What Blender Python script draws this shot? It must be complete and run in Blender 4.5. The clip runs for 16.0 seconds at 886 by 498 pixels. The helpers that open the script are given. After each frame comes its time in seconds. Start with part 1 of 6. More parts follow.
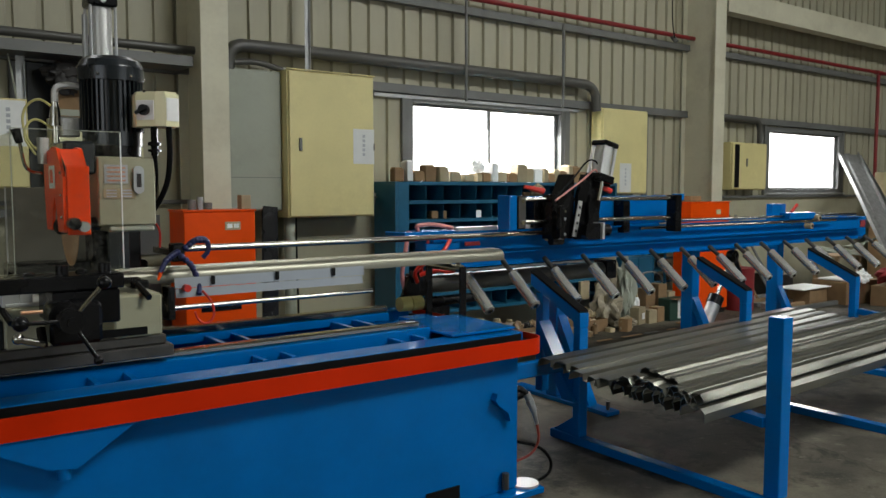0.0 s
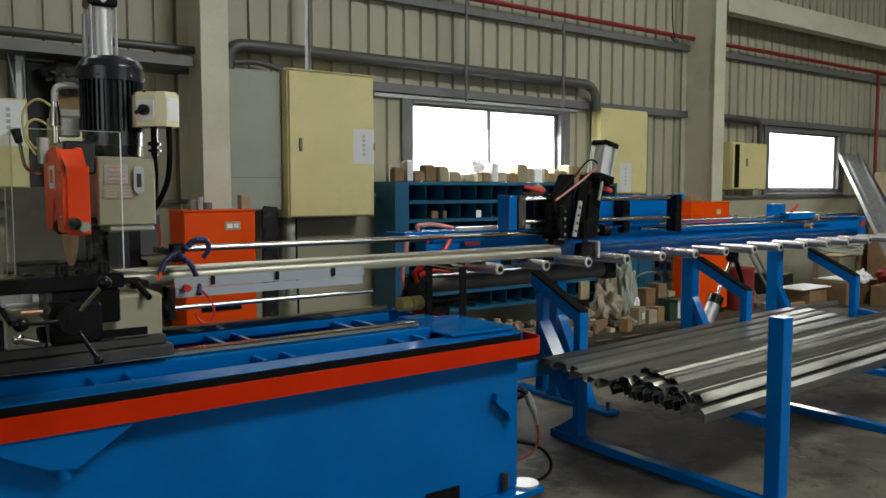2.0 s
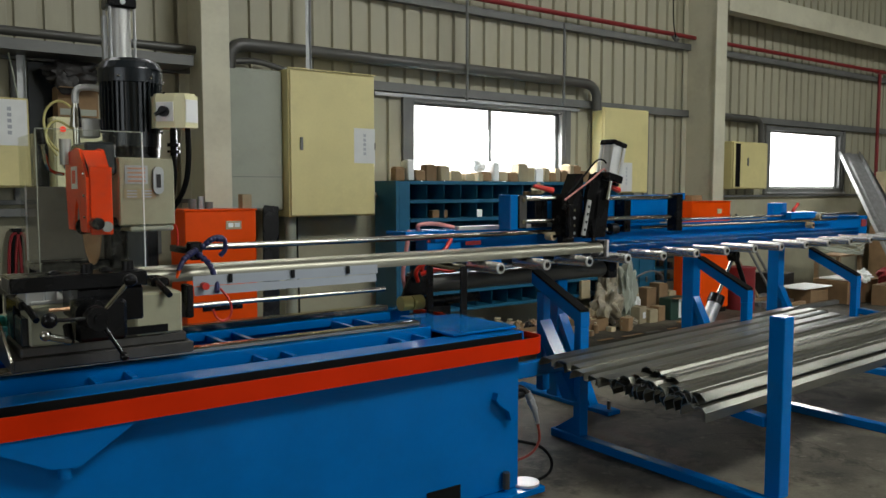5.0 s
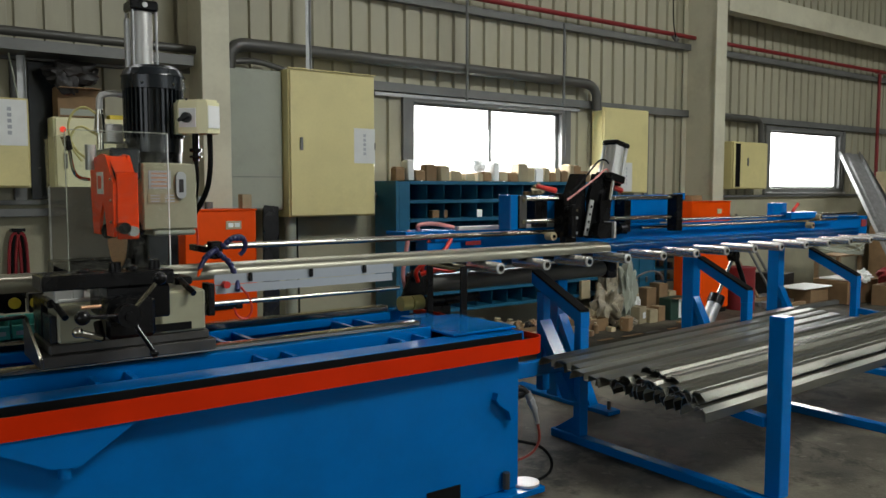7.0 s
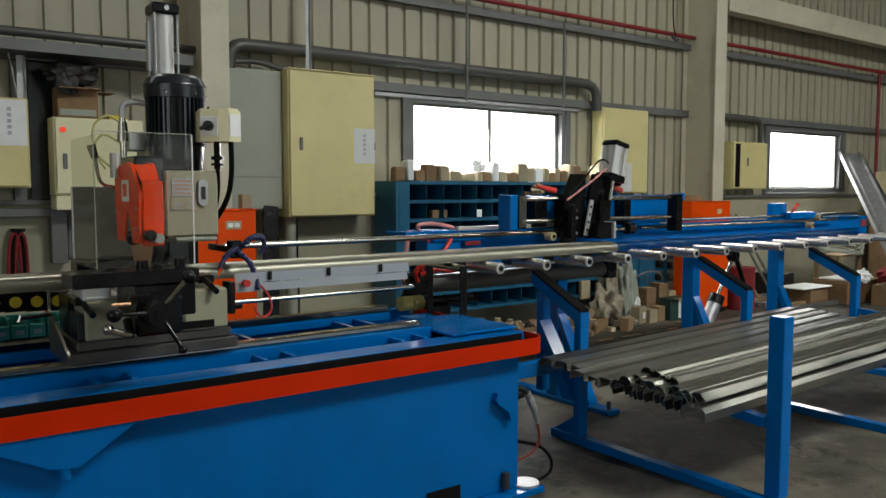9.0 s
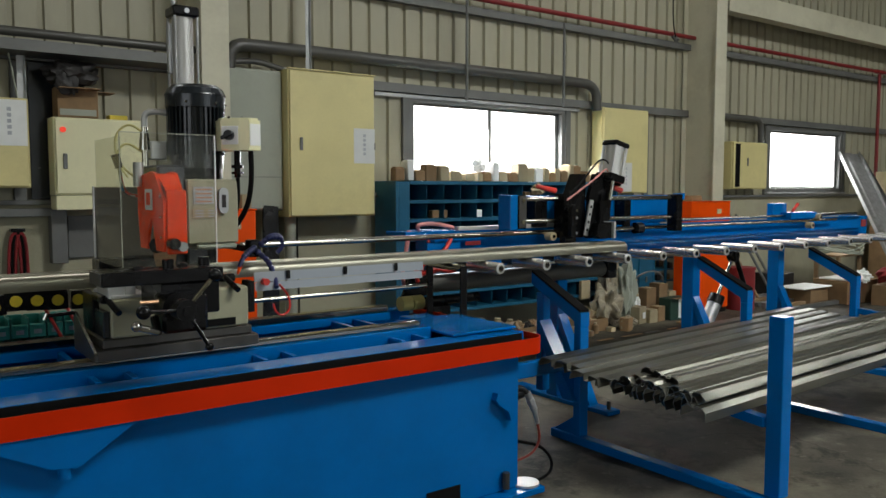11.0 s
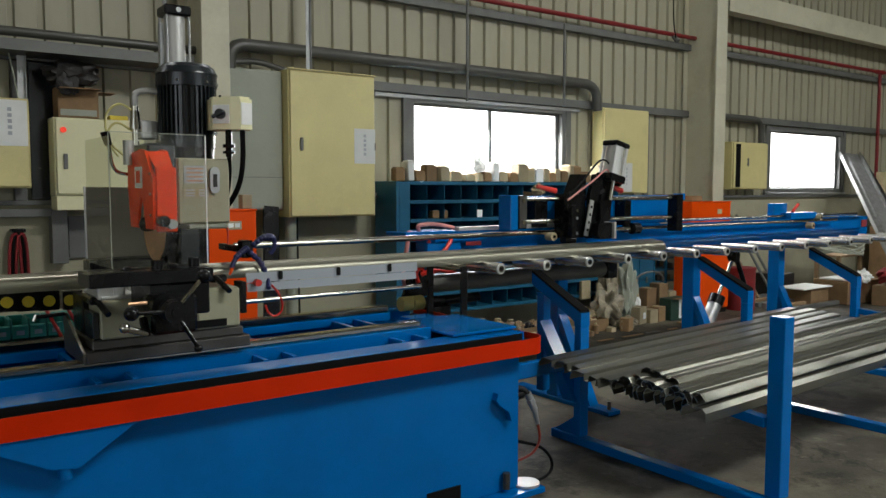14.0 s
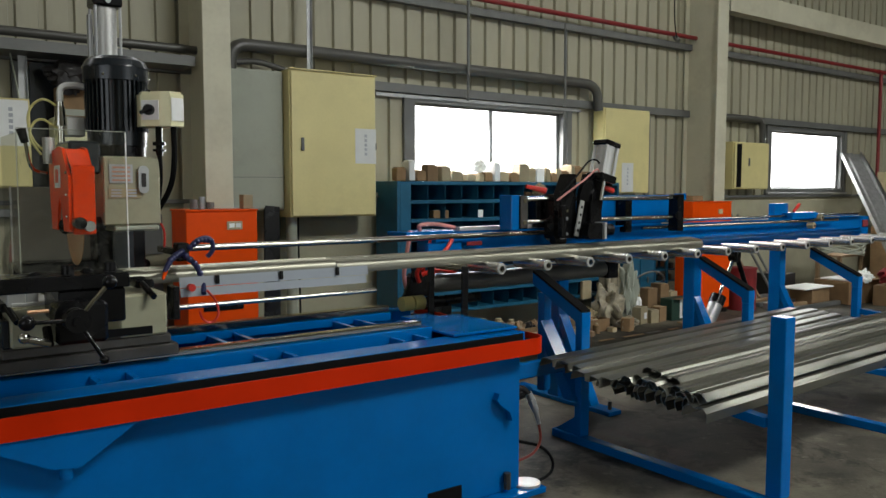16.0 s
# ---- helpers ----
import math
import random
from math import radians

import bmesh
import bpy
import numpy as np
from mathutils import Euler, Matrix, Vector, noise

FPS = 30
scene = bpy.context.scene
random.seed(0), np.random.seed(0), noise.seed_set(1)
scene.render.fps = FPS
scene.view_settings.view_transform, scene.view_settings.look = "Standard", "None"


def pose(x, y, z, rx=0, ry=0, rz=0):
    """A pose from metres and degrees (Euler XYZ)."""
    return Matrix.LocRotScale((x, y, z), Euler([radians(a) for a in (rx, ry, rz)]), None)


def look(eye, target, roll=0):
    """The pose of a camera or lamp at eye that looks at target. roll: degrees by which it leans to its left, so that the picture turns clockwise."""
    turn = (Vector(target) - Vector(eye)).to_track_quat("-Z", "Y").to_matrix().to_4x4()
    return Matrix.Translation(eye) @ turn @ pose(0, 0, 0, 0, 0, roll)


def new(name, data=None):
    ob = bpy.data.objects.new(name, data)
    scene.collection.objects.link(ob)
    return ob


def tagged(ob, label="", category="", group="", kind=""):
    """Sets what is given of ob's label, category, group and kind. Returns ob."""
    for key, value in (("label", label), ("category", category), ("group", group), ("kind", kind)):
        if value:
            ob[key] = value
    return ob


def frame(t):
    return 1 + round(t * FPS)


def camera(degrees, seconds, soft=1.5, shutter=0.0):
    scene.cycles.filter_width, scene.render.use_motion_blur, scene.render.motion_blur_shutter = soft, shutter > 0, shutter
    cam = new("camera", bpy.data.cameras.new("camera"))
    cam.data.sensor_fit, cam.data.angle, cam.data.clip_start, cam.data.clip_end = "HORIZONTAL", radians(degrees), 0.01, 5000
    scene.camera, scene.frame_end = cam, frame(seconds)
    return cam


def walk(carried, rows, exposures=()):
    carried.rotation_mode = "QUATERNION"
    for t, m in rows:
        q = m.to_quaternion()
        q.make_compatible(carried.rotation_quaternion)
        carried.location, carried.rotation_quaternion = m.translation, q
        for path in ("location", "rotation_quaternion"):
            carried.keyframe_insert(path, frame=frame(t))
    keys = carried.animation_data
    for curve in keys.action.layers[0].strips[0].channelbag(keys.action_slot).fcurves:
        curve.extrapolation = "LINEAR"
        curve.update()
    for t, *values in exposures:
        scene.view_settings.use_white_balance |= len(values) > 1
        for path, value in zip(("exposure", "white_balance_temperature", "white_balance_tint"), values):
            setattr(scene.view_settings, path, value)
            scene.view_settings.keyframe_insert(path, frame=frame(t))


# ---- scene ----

# ---------------- camera and its walk ----------------
cam = camera(58.5, 16.0, soft=1.5)
EYE = Vector((0.0, 0.0, 1.5))
PITCH, HEADING = radians(4.33), radians(53.6)


def view(turn=0.0, nod=0.0):
    h, p = HEADING + turn, PITCH + nod
    way = Vector((math.cos(h) * math.cos(p), math.sin(h) * math.cos(p), -math.sin(p)))
    return look(EYE, EYE + way)


U = 1 / 1400.0
walk(cam, [(t, view(a * U, b * U)) for t, a, b in (
    (0, -1.2, -1.0), (3.0, -1.2, -1.0), (3.6, 0.2, 0.3), (6.5, 0.3, 0.2), (9.0, 0, 0), (12.5, 0, 0),
    (13.5, 0.4, -0.4), (14.5, 0.9, -0.4), (15.2, 1.5, -0.4), (16, 2.2, -0.4))],
    [(0, -0.22), (16, -0.22)])

# ---------------- light ----------------
world = bpy.data.worlds.new("sky")
scene.world = world
world.use_nodes = True
wn = world.node_tree
sky = wn.nodes.new("ShaderNodeTexSky")
sky.sky_type, sky.sun_disc = "NISHITA", False
sky.sun_elevation, sky.sun_rotation = radians(50), radians(20)
wn.links.new(sky.outputs[0], wn.nodes["Background"].inputs[0])
wn.nodes["Background"].inputs[1].default_value = 0.12
SUN = new("sun", bpy.data.lights.new("sun", "SUN"))
SUN.data.energy, SUN.data.angle, SUN.data.color = 1.2, radians(12), (1, 0.96, 0.9)
SUN.matrix_world = look((0, 0, 20), (-4, -12, 0))


def area(name, eye, target, sx, sy, watts, colour=(1, 1, 1)):
    ob = new(name, bpy.data.lights.new(name, "AREA"))
    ob.data.shape, ob.data.size, ob.data.size_y, ob.data.energy, ob.data.color = "RECTANGLE", sx, sy, watts, colour
    ob.matrix_world = look(eye, target)
    return ob


# daylight by two windows, and by assumed roof lights and gate out of view
area("roof_light_glow", (4.5, -1.5, 6.35), (4.5, -0.5, 0), 3.0, 1.4, 470, (0.975, 1, 0.97))
area("roof_light_glow", (10.5, -1.5, 6.35), (10.5, -0.5, 0), 3.0, 1.4, 300, (0.975, 1, 0.97))
area("roof_light_glow", (16.5, -1.5, 6.35), (16.5, -0.5, 0), 3.0, 1.4, 200, (0.975, 1, 0.97))
area("gate_glow", (7.5, -8.8, 2.6), (3.5, 4.0, 1.8), 6.0, 4.0, 120, (0.97, 0.99, 1))
# Added fill from the left; no such gate is seen.
area("west_fill", (-4.9, -1.0, 2.2), (2.0, 4.0, 1.7), 4.5, 3.4, 75, (0.98, 0.99, 1))
# Added fill: no high window is seen; it puts gleam on metal tops.
area("high_fill", (3.0, 6.52, 5.35), (3.0, 3.2, 1.0), 11.0, 0.8, 55, (1, 1, 1))
area("window_glow", (5.42, 6.62, 1.95), (5.42, 3.2, 0.0), 1.9, 0.8, 105, (0.97, 0.99, 1))
area("window_glow", (11.65, 6.62, 1.95), (11.0, 3.2, 0.0), 1.9, 0.8, 30, (0.97, 0.99, 1))


# ---------------- materials ----------------
def mat(name, colour, rough=0.5, metal=0.0, vary=0.12, scale=6.0, fine=60.0, bump=0.05, dirt=None, dirt_amount=0.35, coat=0.0,
        stretch=(1, 1, 1), island=False, spec=0.5):
    m = bpy.data.materials.new(name)
    m.use_nodes = True
    nt = m.node_tree
    b = nt.nodes["Principled BSDF"]
    tc = nt.nodes.new("ShaderNodeTexCoord")
    mp = nt.nodes.new("ShaderNodeMapping")
    mp.inputs["Scale"].default_value = stretch
    nt.links.new(tc.outputs["Object"], mp.inputs[0])
    n1 = nt.nodes.new("ShaderNodeTexNoise")
    n1.inputs["Scale"].default_value, n1.inputs["Detail"].default_value = scale, 6
    n2 = nt.nodes.new("ShaderNodeTexNoise")
    n2.inputs["Scale"].default_value, n2.inputs["Detail"].default_value = fine, 4
    for n in (n1, n2):
        nt.links.new(mp.outputs[0], n.inputs["Vector"])
    r1 = nt.nodes.new("ShaderNodeMapRange")
    r1.inputs["From Min"].default_value, r1.inputs["From Max"].default_value = 0.3, 0.7
    r1.inputs["To Min"].default_value, r1.inputs["To Max"].default_value = 1 - vary, 1 + vary
    nt.links.new(n1.outputs[0], r1.inputs["Value"])
    r2 = nt.nodes.new("ShaderNodeMapRange")
    r2.inputs["To Min"].default_value, r2.inputs["To Max"].default_value = 1 - vary * 0.5, 1 + vary * 0.5
    nt.links.new(n2.outputs[0], r2.inputs["Value"])
    mul = nt.nodes.new("ShaderNodeMath")
    mul.operation = "MULTIPLY"
    nt.links.new(r1.outputs[0], mul.inputs[0])
    nt.links.new(r2.outputs[0], mul.inputs[1])
    last = mul.outputs[0]
    if island:
        info = nt.nodes.new("ShaderNodeObjectInfo")
        r3 = nt.nodes.new("ShaderNodeMapRange")
        r3.inputs["To Min"].default_value, r3.inputs["To Max"].default_value = 0.75, 1.25
        nt.links.new(info.outputs["Random"], r3.inputs["Value"])
        mm = nt.nodes.new("ShaderNodeMath")
        mm.operation = "MULTIPLY"
        nt.links.new(last, mm.inputs[0])
        nt.links.new(r3.outputs[0], mm.inputs[1])
        last = mm.outputs[0]
    sc = nt.nodes.new("ShaderNodeVectorMath")
    sc.operation = "SCALE"
    sc.inputs[0].default_value = colour
    nt.links.new(last, sc.inputs["Scale"])
    out = sc.outputs[0]
    if dirt:
        n3 = nt.nodes.new("ShaderNodeTexNoise")
        n3.inputs["Scale"].default_value, n3.inputs["Detail"].default_value, n3.inputs["Roughness"].default_value = scale * 0.6, 9, 0.7
        nt.links.new(mp.outputs[0], n3.inputs["Vector"])
        r4 = nt.nodes.new("ShaderNodeMapRange")
        r4.inputs["From Min"].default_value, r4.inputs["From Max"].default_value = 0.5, 0.72
        r4.inputs["To Min"].default_value, r4.inputs["To Max"].default_value = 0.0, dirt_amount
        nt.links.new(n3.outputs[0], r4.inputs["Value"])
        mx = nt.nodes.new("ShaderNodeMix")
        mx.data_type = "RGBA"
        nt.links.new(r4.outputs[0], mx.inputs["Factor"])
        nt.links.new(out, mx.inputs[6])
        mx.inputs[7].default_value = (*dirt, 1)
        out = mx.outputs[2]
    nt.links.new(out, b.inputs["Base Color"])
    rr = nt.nodes.new("ShaderNodeMapRange")
    rr.inputs["To Min"].default_value, rr.inputs["To Max"].default_value = max(0.02, rough - 0.1), min(1, rough + 0.1)
    nt.links.new(n1.outputs[0], rr.inputs["Value"])
    nt.links.new(rr.outputs[0], b.inputs["Roughness"])
    b.inputs["Metallic"].default_value = metal
    b.inputs["Coat Weight"].default_value = coat
    b.inputs["Specular IOR Level"].default_value = spec
    b.inputs["Coat Roughness"].default_value = 0.12
    if bump:
        bp = nt.nodes.new("ShaderNodeBump")
        bp.inputs["Strength"].default_value, bp.inputs["Distance"].default_value = bump, 0.01
        nt.links.new(n2.outputs[0], bp.inputs["Height"])
        nt.links.new(bp.outputs[0], b.inputs["Normal"])
    return m


def glow(name, colour, power):
    m = bpy.data.materials.new(name)
    m.use_nodes = True
    b = m.node_tree.nodes["Principled BSDF"]
    b.inputs["Base Color"].default_value = (*colour, 1)
    b.inputs["Emission Color"].default_value = (*colour, 1)
    b.inputs["Emission Strength"].default_value = power
    return m


BLUE = mat("blue_enamel", (0.0, 0.118, 0.385), 0.13, 0, 0.08, 3, 40, 0.012, dirt=(0.0, 0.07, 0.2), dirt_amount=0.3, spec=0.25)
ORANGE = mat("orange_enamel", (0.80, 0.075, 0.002), 0.36, 0, 0.08, 4, 40, 0.02, spec=0.15)
GUARD = mat("signal_red_enamel", (0.88, 0.06, 0.006), 0.34, 0, 0.08, 4, 40, 0.02, spec=0.15)
STRIP = mat("orange_red_strip", (0.53, 0.022, 0.001), 0.34, 0, 0.08, 4, 40, 0.02, spec=0.12)
BLACK = mat("black_oxide_steel", (0.005, 0.005, 0.0055), 0.26, 0, 0.4, 8, 70, 0.05, dirt=(0.014, 0.014, 0.013), dirt_amount=0.3, spec=0.22)
RUBBER = mat("black_rubber", (0.006, 0.006, 0.006), 0.6, 0, 0.2, 8, 70, 0.05, spec=0.08)
MOTOR = mat("dark_grey_paint", (0.014, 0.018, 0.022), 0.24, 0.1, 0.15, 6, 60, 0.04)
SAGE = mat("sage_green_paint", (0.34, 0.33, 0.22), 0.42, 0, 0.08, 5, 50, 0.03, dirt=(0.1, 0.09, 0.06), dirt_amount=0.3)
IRON = mat("ground_cast_iron", (0.075, 0.072, 0.066), 0.36, 0.5, 0.25, 12, 120, 0.05, dirt=(0.05, 0.045, 0.035))
RAIL = mat("oiled_ground_steel", (0.28, 0.268, 0.22), 0.17, 1, 0.25, 5, 120, 0.04, stretch=(0.2, 3, 3))
CHROME = mat("chrome", (0.50, 0.485, 0.43), 0.13, 1, 0.06, 5, 90, 0.02)
ROLLED = mat("rolled_steel", (0.21, 0.203, 0.16), 0.36, 0.85, 0.16, 4, 160, 0.04, stretch=(0.15, 4, 4))
STOCK = mat("galvanised_sheet", (0.25, 0.246, 0.205), 0.36, 0.9, 0.14, 4, 160, 0.04, stretch=(0.15, 4, 4), island=True)
GALV = mat("galvanised_steel", (0.42, 0.43, 0.43), 0.45, 0.8, 0.15, 9, 90, 0.04)
ROLLER = mat("dull_chrome_tube", (0.74, 0.735, 0.71), 0.24, 0.8, 0.06, 6, 90, 0.02)
ALU = mat("anodised_aluminium", (0.55, 0.55, 0.53), 0.42, 0.6, 0.06, 6, 90, 0.02)
COPPER = mat("bronze_coated_blade", (0.72, 0.42, 0.24), 0.38, 0.8, 0.15, 9, 90, 0.03)
CREAM = mat("cream_enamel", (0.68, 0.60, 0.28), 0.42, 0, 0.06, 2.5, 40, 0.03, dirt=(0.26, 0.21, 0.11), dirt_amount=0.25)
IVORY = mat("ivory_enamel", (0.76, 0.73, 0.46), 0.42, 0, 0.06, 2.5, 40, 0.03, dirt=(0.26, 0.23, 0.14), dirt_amount=0.22)
PALE = mat("pale_grey_green_paint", (0.33, 0.35, 0.28), 0.5, 0, 0.06, 3, 40, 0.03, dirt=(0.2, 0.2, 0.16))
COLUMN = mat("pale_beige_paint", (0.56, 0.535, 0.40), 0.5, 0, 0.07, 2.0, 30, 0.06, dirt=(0.27, 0.23, 0.15), dirt_amount=0.4)
SIDING = mat("faded_cream_cladding", (0.37, 0.35, 0.25), 0.5, 0, 0.10, 1.4, 25, 0.03, dirt=(0.19, 0.18, 0.14), dirt_amount=0.4, stretch=(1, 1, 0.35))
GIRT = mat("grey_steel_section", (0.14, 0.143, 0.135), 0.5, 0.2, 0.15, 4, 50, 0.05, dirt=(0.1, 0.1, 0.09))
DADO = mat("grey_render", (0.38, 0.36, 0.25), 0.85, 0, 0.12, 1.6, 40, 0.2, dirt=(0.2, 0.18, 0.14), dirt_amount=0.5)
def concrete():
    """Worn concrete: broad paler patches, dark oil stains, fine grain, pale scuffs and thin cracks."""
    m = mat("worn_concrete", (0.062, 0.056, 0.042), 0.7, 0, 0.45, 2.2, 60, 0.25, dirt=(0.03, 0.027, 0.021), dirt_amount=0.8, spec=0.25)
    nt = m.node_tree
    bsdf = nt.nodes["Principled BSDF"]
    base = bsdf.inputs["Base Color"].links[0].from_socket
    tc = nt.nodes.new("ShaderNodeTexCoord")

    def layer(socket, kind, scale, lo, hi, amount, colour, detail=8.0, warp=0.0):
        n = nt.nodes.new(kind)
        n.inputs["Scale"].default_value = scale
        src = tc.outputs["Object"]
        if warp:
            w = nt.nodes.new("ShaderNodeTexNoise")
            w.inputs["Scale"].default_value, w.inputs["Detail"].default_value = 3.0, 5
            nt.links.new(src, w.inputs["Vector"])
            add = nt.nodes.new("ShaderNodeVectorMath")
            add.operation = "MULTIPLY_ADD"
            add.inputs[1].default_value = (warp, warp, warp)
            nt.links.new(w.outputs["Color"], add.inputs[0])
            nt.links.new(src, add.inputs[2])
            src = add.outputs[0]
        nt.links.new(src, n.inputs["Vector"])
        if kind == "ShaderNodeTexNoise":
            n.inputs["Detail"].default_value, n.inputs["Roughness"].default_value = detail, 0.68
        else:
            n.feature = "DISTANCE_TO_EDGE"
        r = nt.nodes.new("ShaderNodeMapRange")
        r.inputs["From Min"].default_value, r.inputs["From Max"].default_value = lo, hi
        r.inputs["To Min"].default_value, r.inputs["To Max"].default_value = 0, amount
        nt.links.new(n.outputs["Distance" if kind != "ShaderNodeTexNoise" else "Fac"], r.inputs["Value"])
        mx = nt.nodes.new("ShaderNodeMix")
        mx.data_type = "RGBA"
        nt.links.new(r.outputs[0], mx.inputs["Factor"])
        nt.links.new(socket, mx.inputs[6])
        mx.inputs[7].default_value = (*colour, 1)
        return mx.outputs[2]

    out = layer(base, "ShaderNodeTexNoise", 1.3, 0.47, 0.62, 0.8, (0.135, 0.122, 0.088))
    out = layer(out, "ShaderNodeTexNoise", 3.4, 0.52, 0.62, 0.85, (0.016, 0.014, 0.011), warp=0.25)
    out = layer(out, "ShaderNodeTexNoise", 11.0, 0.60, 0.66, 0.6, (0.16, 0.145, 0.11), 10)
    out = layer(out, "ShaderNodeTexVoronoi", 0.55, 0.006, 0.0, 0.7, (0.015, 0.013, 0.011), warp=0.35)
    nt.links.new(out, bsdf.inputs["Base Color"])
    return m


FLOOR = concrete()
DUCT = mat("grey_pvc", (0.075, 0.073, 0.064), 0.35, 0, 0.12, 4, 50, 0.02)
RED = mat("red_pipe_paint", (0.21, 0.012, 0.014), 0.42, 0, 0.12, 5, 50, 0.03)
TEAL = mat("teal_enamel", (0.010, 0.105, 0.185), 0.4, 0, 0.15, 4, 50, 0.04, dirt=(0.01, 0.03, 0.04))
CARD = mat("cardboard", (0.25, 0.155, 0.075), 0.85, 0, 0.15, 8, 80, 0.1, island=True)
PAPER = mat("white_paper", (0.84, 0.85, 0.82), 0.8, 0, 0.05, 8, 80, 0.03, island=True)
KRAFT = mat("pale_carton", (0.40, 0.33, 0.20), 0.8, 0, 0.12, 8, 80, 0.06, island=True)
INK = mat("faded_ink", (0.42, 0.44, 0.46), 0.8, 0, 0.1)
INKRED = mat("red_ink", (0.5, 0.26, 0.18), 0.8, 0, 0.1)
BAG = mat("dusty_plastic_bag", (0.30, 0.26, 0.18), 0.4, 0, 0.5, 12, 60, 0.35, dirt=(0.14, 0.11, 0.07))
DARKBAG = mat("black_bag", (0.015, 0.013, 0.012), 0.5, 0, 0.3, 10, 60, 0.3)
HOSERED = mat("red_hose", (0.55, 0.025, 0.015), 0.35, 0, 0.1)
GREENCARD = mat("dark_green_print", (0.012, 0.045, 0.03), 0.6, 0, 0.15)
DULL = mat("weathered_zinc", (0.27, 0.27, 0.265), 0.5, 0.5, 0.2, 6, 90, 0.05, stretch=(3, 3, 0.4))
RUSTY = mat("faded_red_hose", (0.22, 0.03, 0.015), 0.4, 0, 0.15)
HOSEBLUE = mat("navy_plastic", (0.012, 0.016, 0.075), 0.38, 0, 0.15)
HOSEPINK = mat("pink_hose", (0.55, 0.22, 0.2), 0.4, 0, 0.1)
YELLOW = mat("yellow_plastic", (0.62, 0.47, 0.03), 0.45, 0, 0.1)
WAX = mat("waxy_yellow_tape", (0.5, 0.45, 0.16), 0.5, 0, 0.12)
PLATE = mat("pale_blue_grey_plate", (0.27, 0.295, 0.32), 0.34, 0.1, 0.06, 3, 60, 0.02)
BOARD = mat("grey_brown_board", (0.23, 0.21, 0.165), 0.6, 0, 0.1, 3, 40, 0.04)
GREENBOX = mat("green_plastic", (0.03, 0.24, 0.20), 0.5, 0, 0.2, 12, 60, 0.05)
WOOD = mat("rough_timber", (0.30, 0.20, 0.11), 0.8, 0, 0.2, 5, 60, 0.15, stretch=(0.2, 3, 3))
CLOTH = mat("red_cloth", (0.20, 0.012, 0.014), 0.8, 0, 0.2)
WHITE = mat("white_label", (0.8, 0.8, 0.78), 0.5, 0, 0.04)
ROOF = mat("roof_sheet", (0.34, 0.33, 0.29), 0.6, 0, 0.1, 1.5, 20, 0.03)
SKYGLOW = glow("bright_overcast", (1, 1, 1), 5.0)
LAMPRED = glow("red_pilot_lamp", (0.9, 0.05, 0.02), 0.6)


def clear(name, tint=(1, 1, 1), rough=0.03, alpha=0.14):
    m = bpy.data.materials.new(name)
    m.use_nodes = True
    nt = m.node_tree
    b = nt.nodes["Principled BSDF"]
    b.inputs["Base Color"].default_value = (*tint, 1)
    b.inputs["Roughness"].default_value = rough
    n = nt.nodes.new("ShaderNodeTexNoise")
    n.inputs["Scale"].default_value, n.inputs["Detail"].default_value = 24, 8
    tc = nt.nodes.new("ShaderNodeTexCoord")
    nt.links.new(tc.outputs["Object"], n.inputs["Vector"])
    r = nt.nodes.new("ShaderNodeMapRange")
    r.inputs["From Min"].default_value, r.inputs["From Max"].default_value = 0.45, 0.8
    r.inputs["To Min"].default_value, r.inputs["To Max"].default_value = alpha, alpha + 0.07
    nt.links.new(n.outputs[0], r.inputs["Value"])
    nt.links.new(r.outputs[0], b.inputs["Alpha"])
    return m


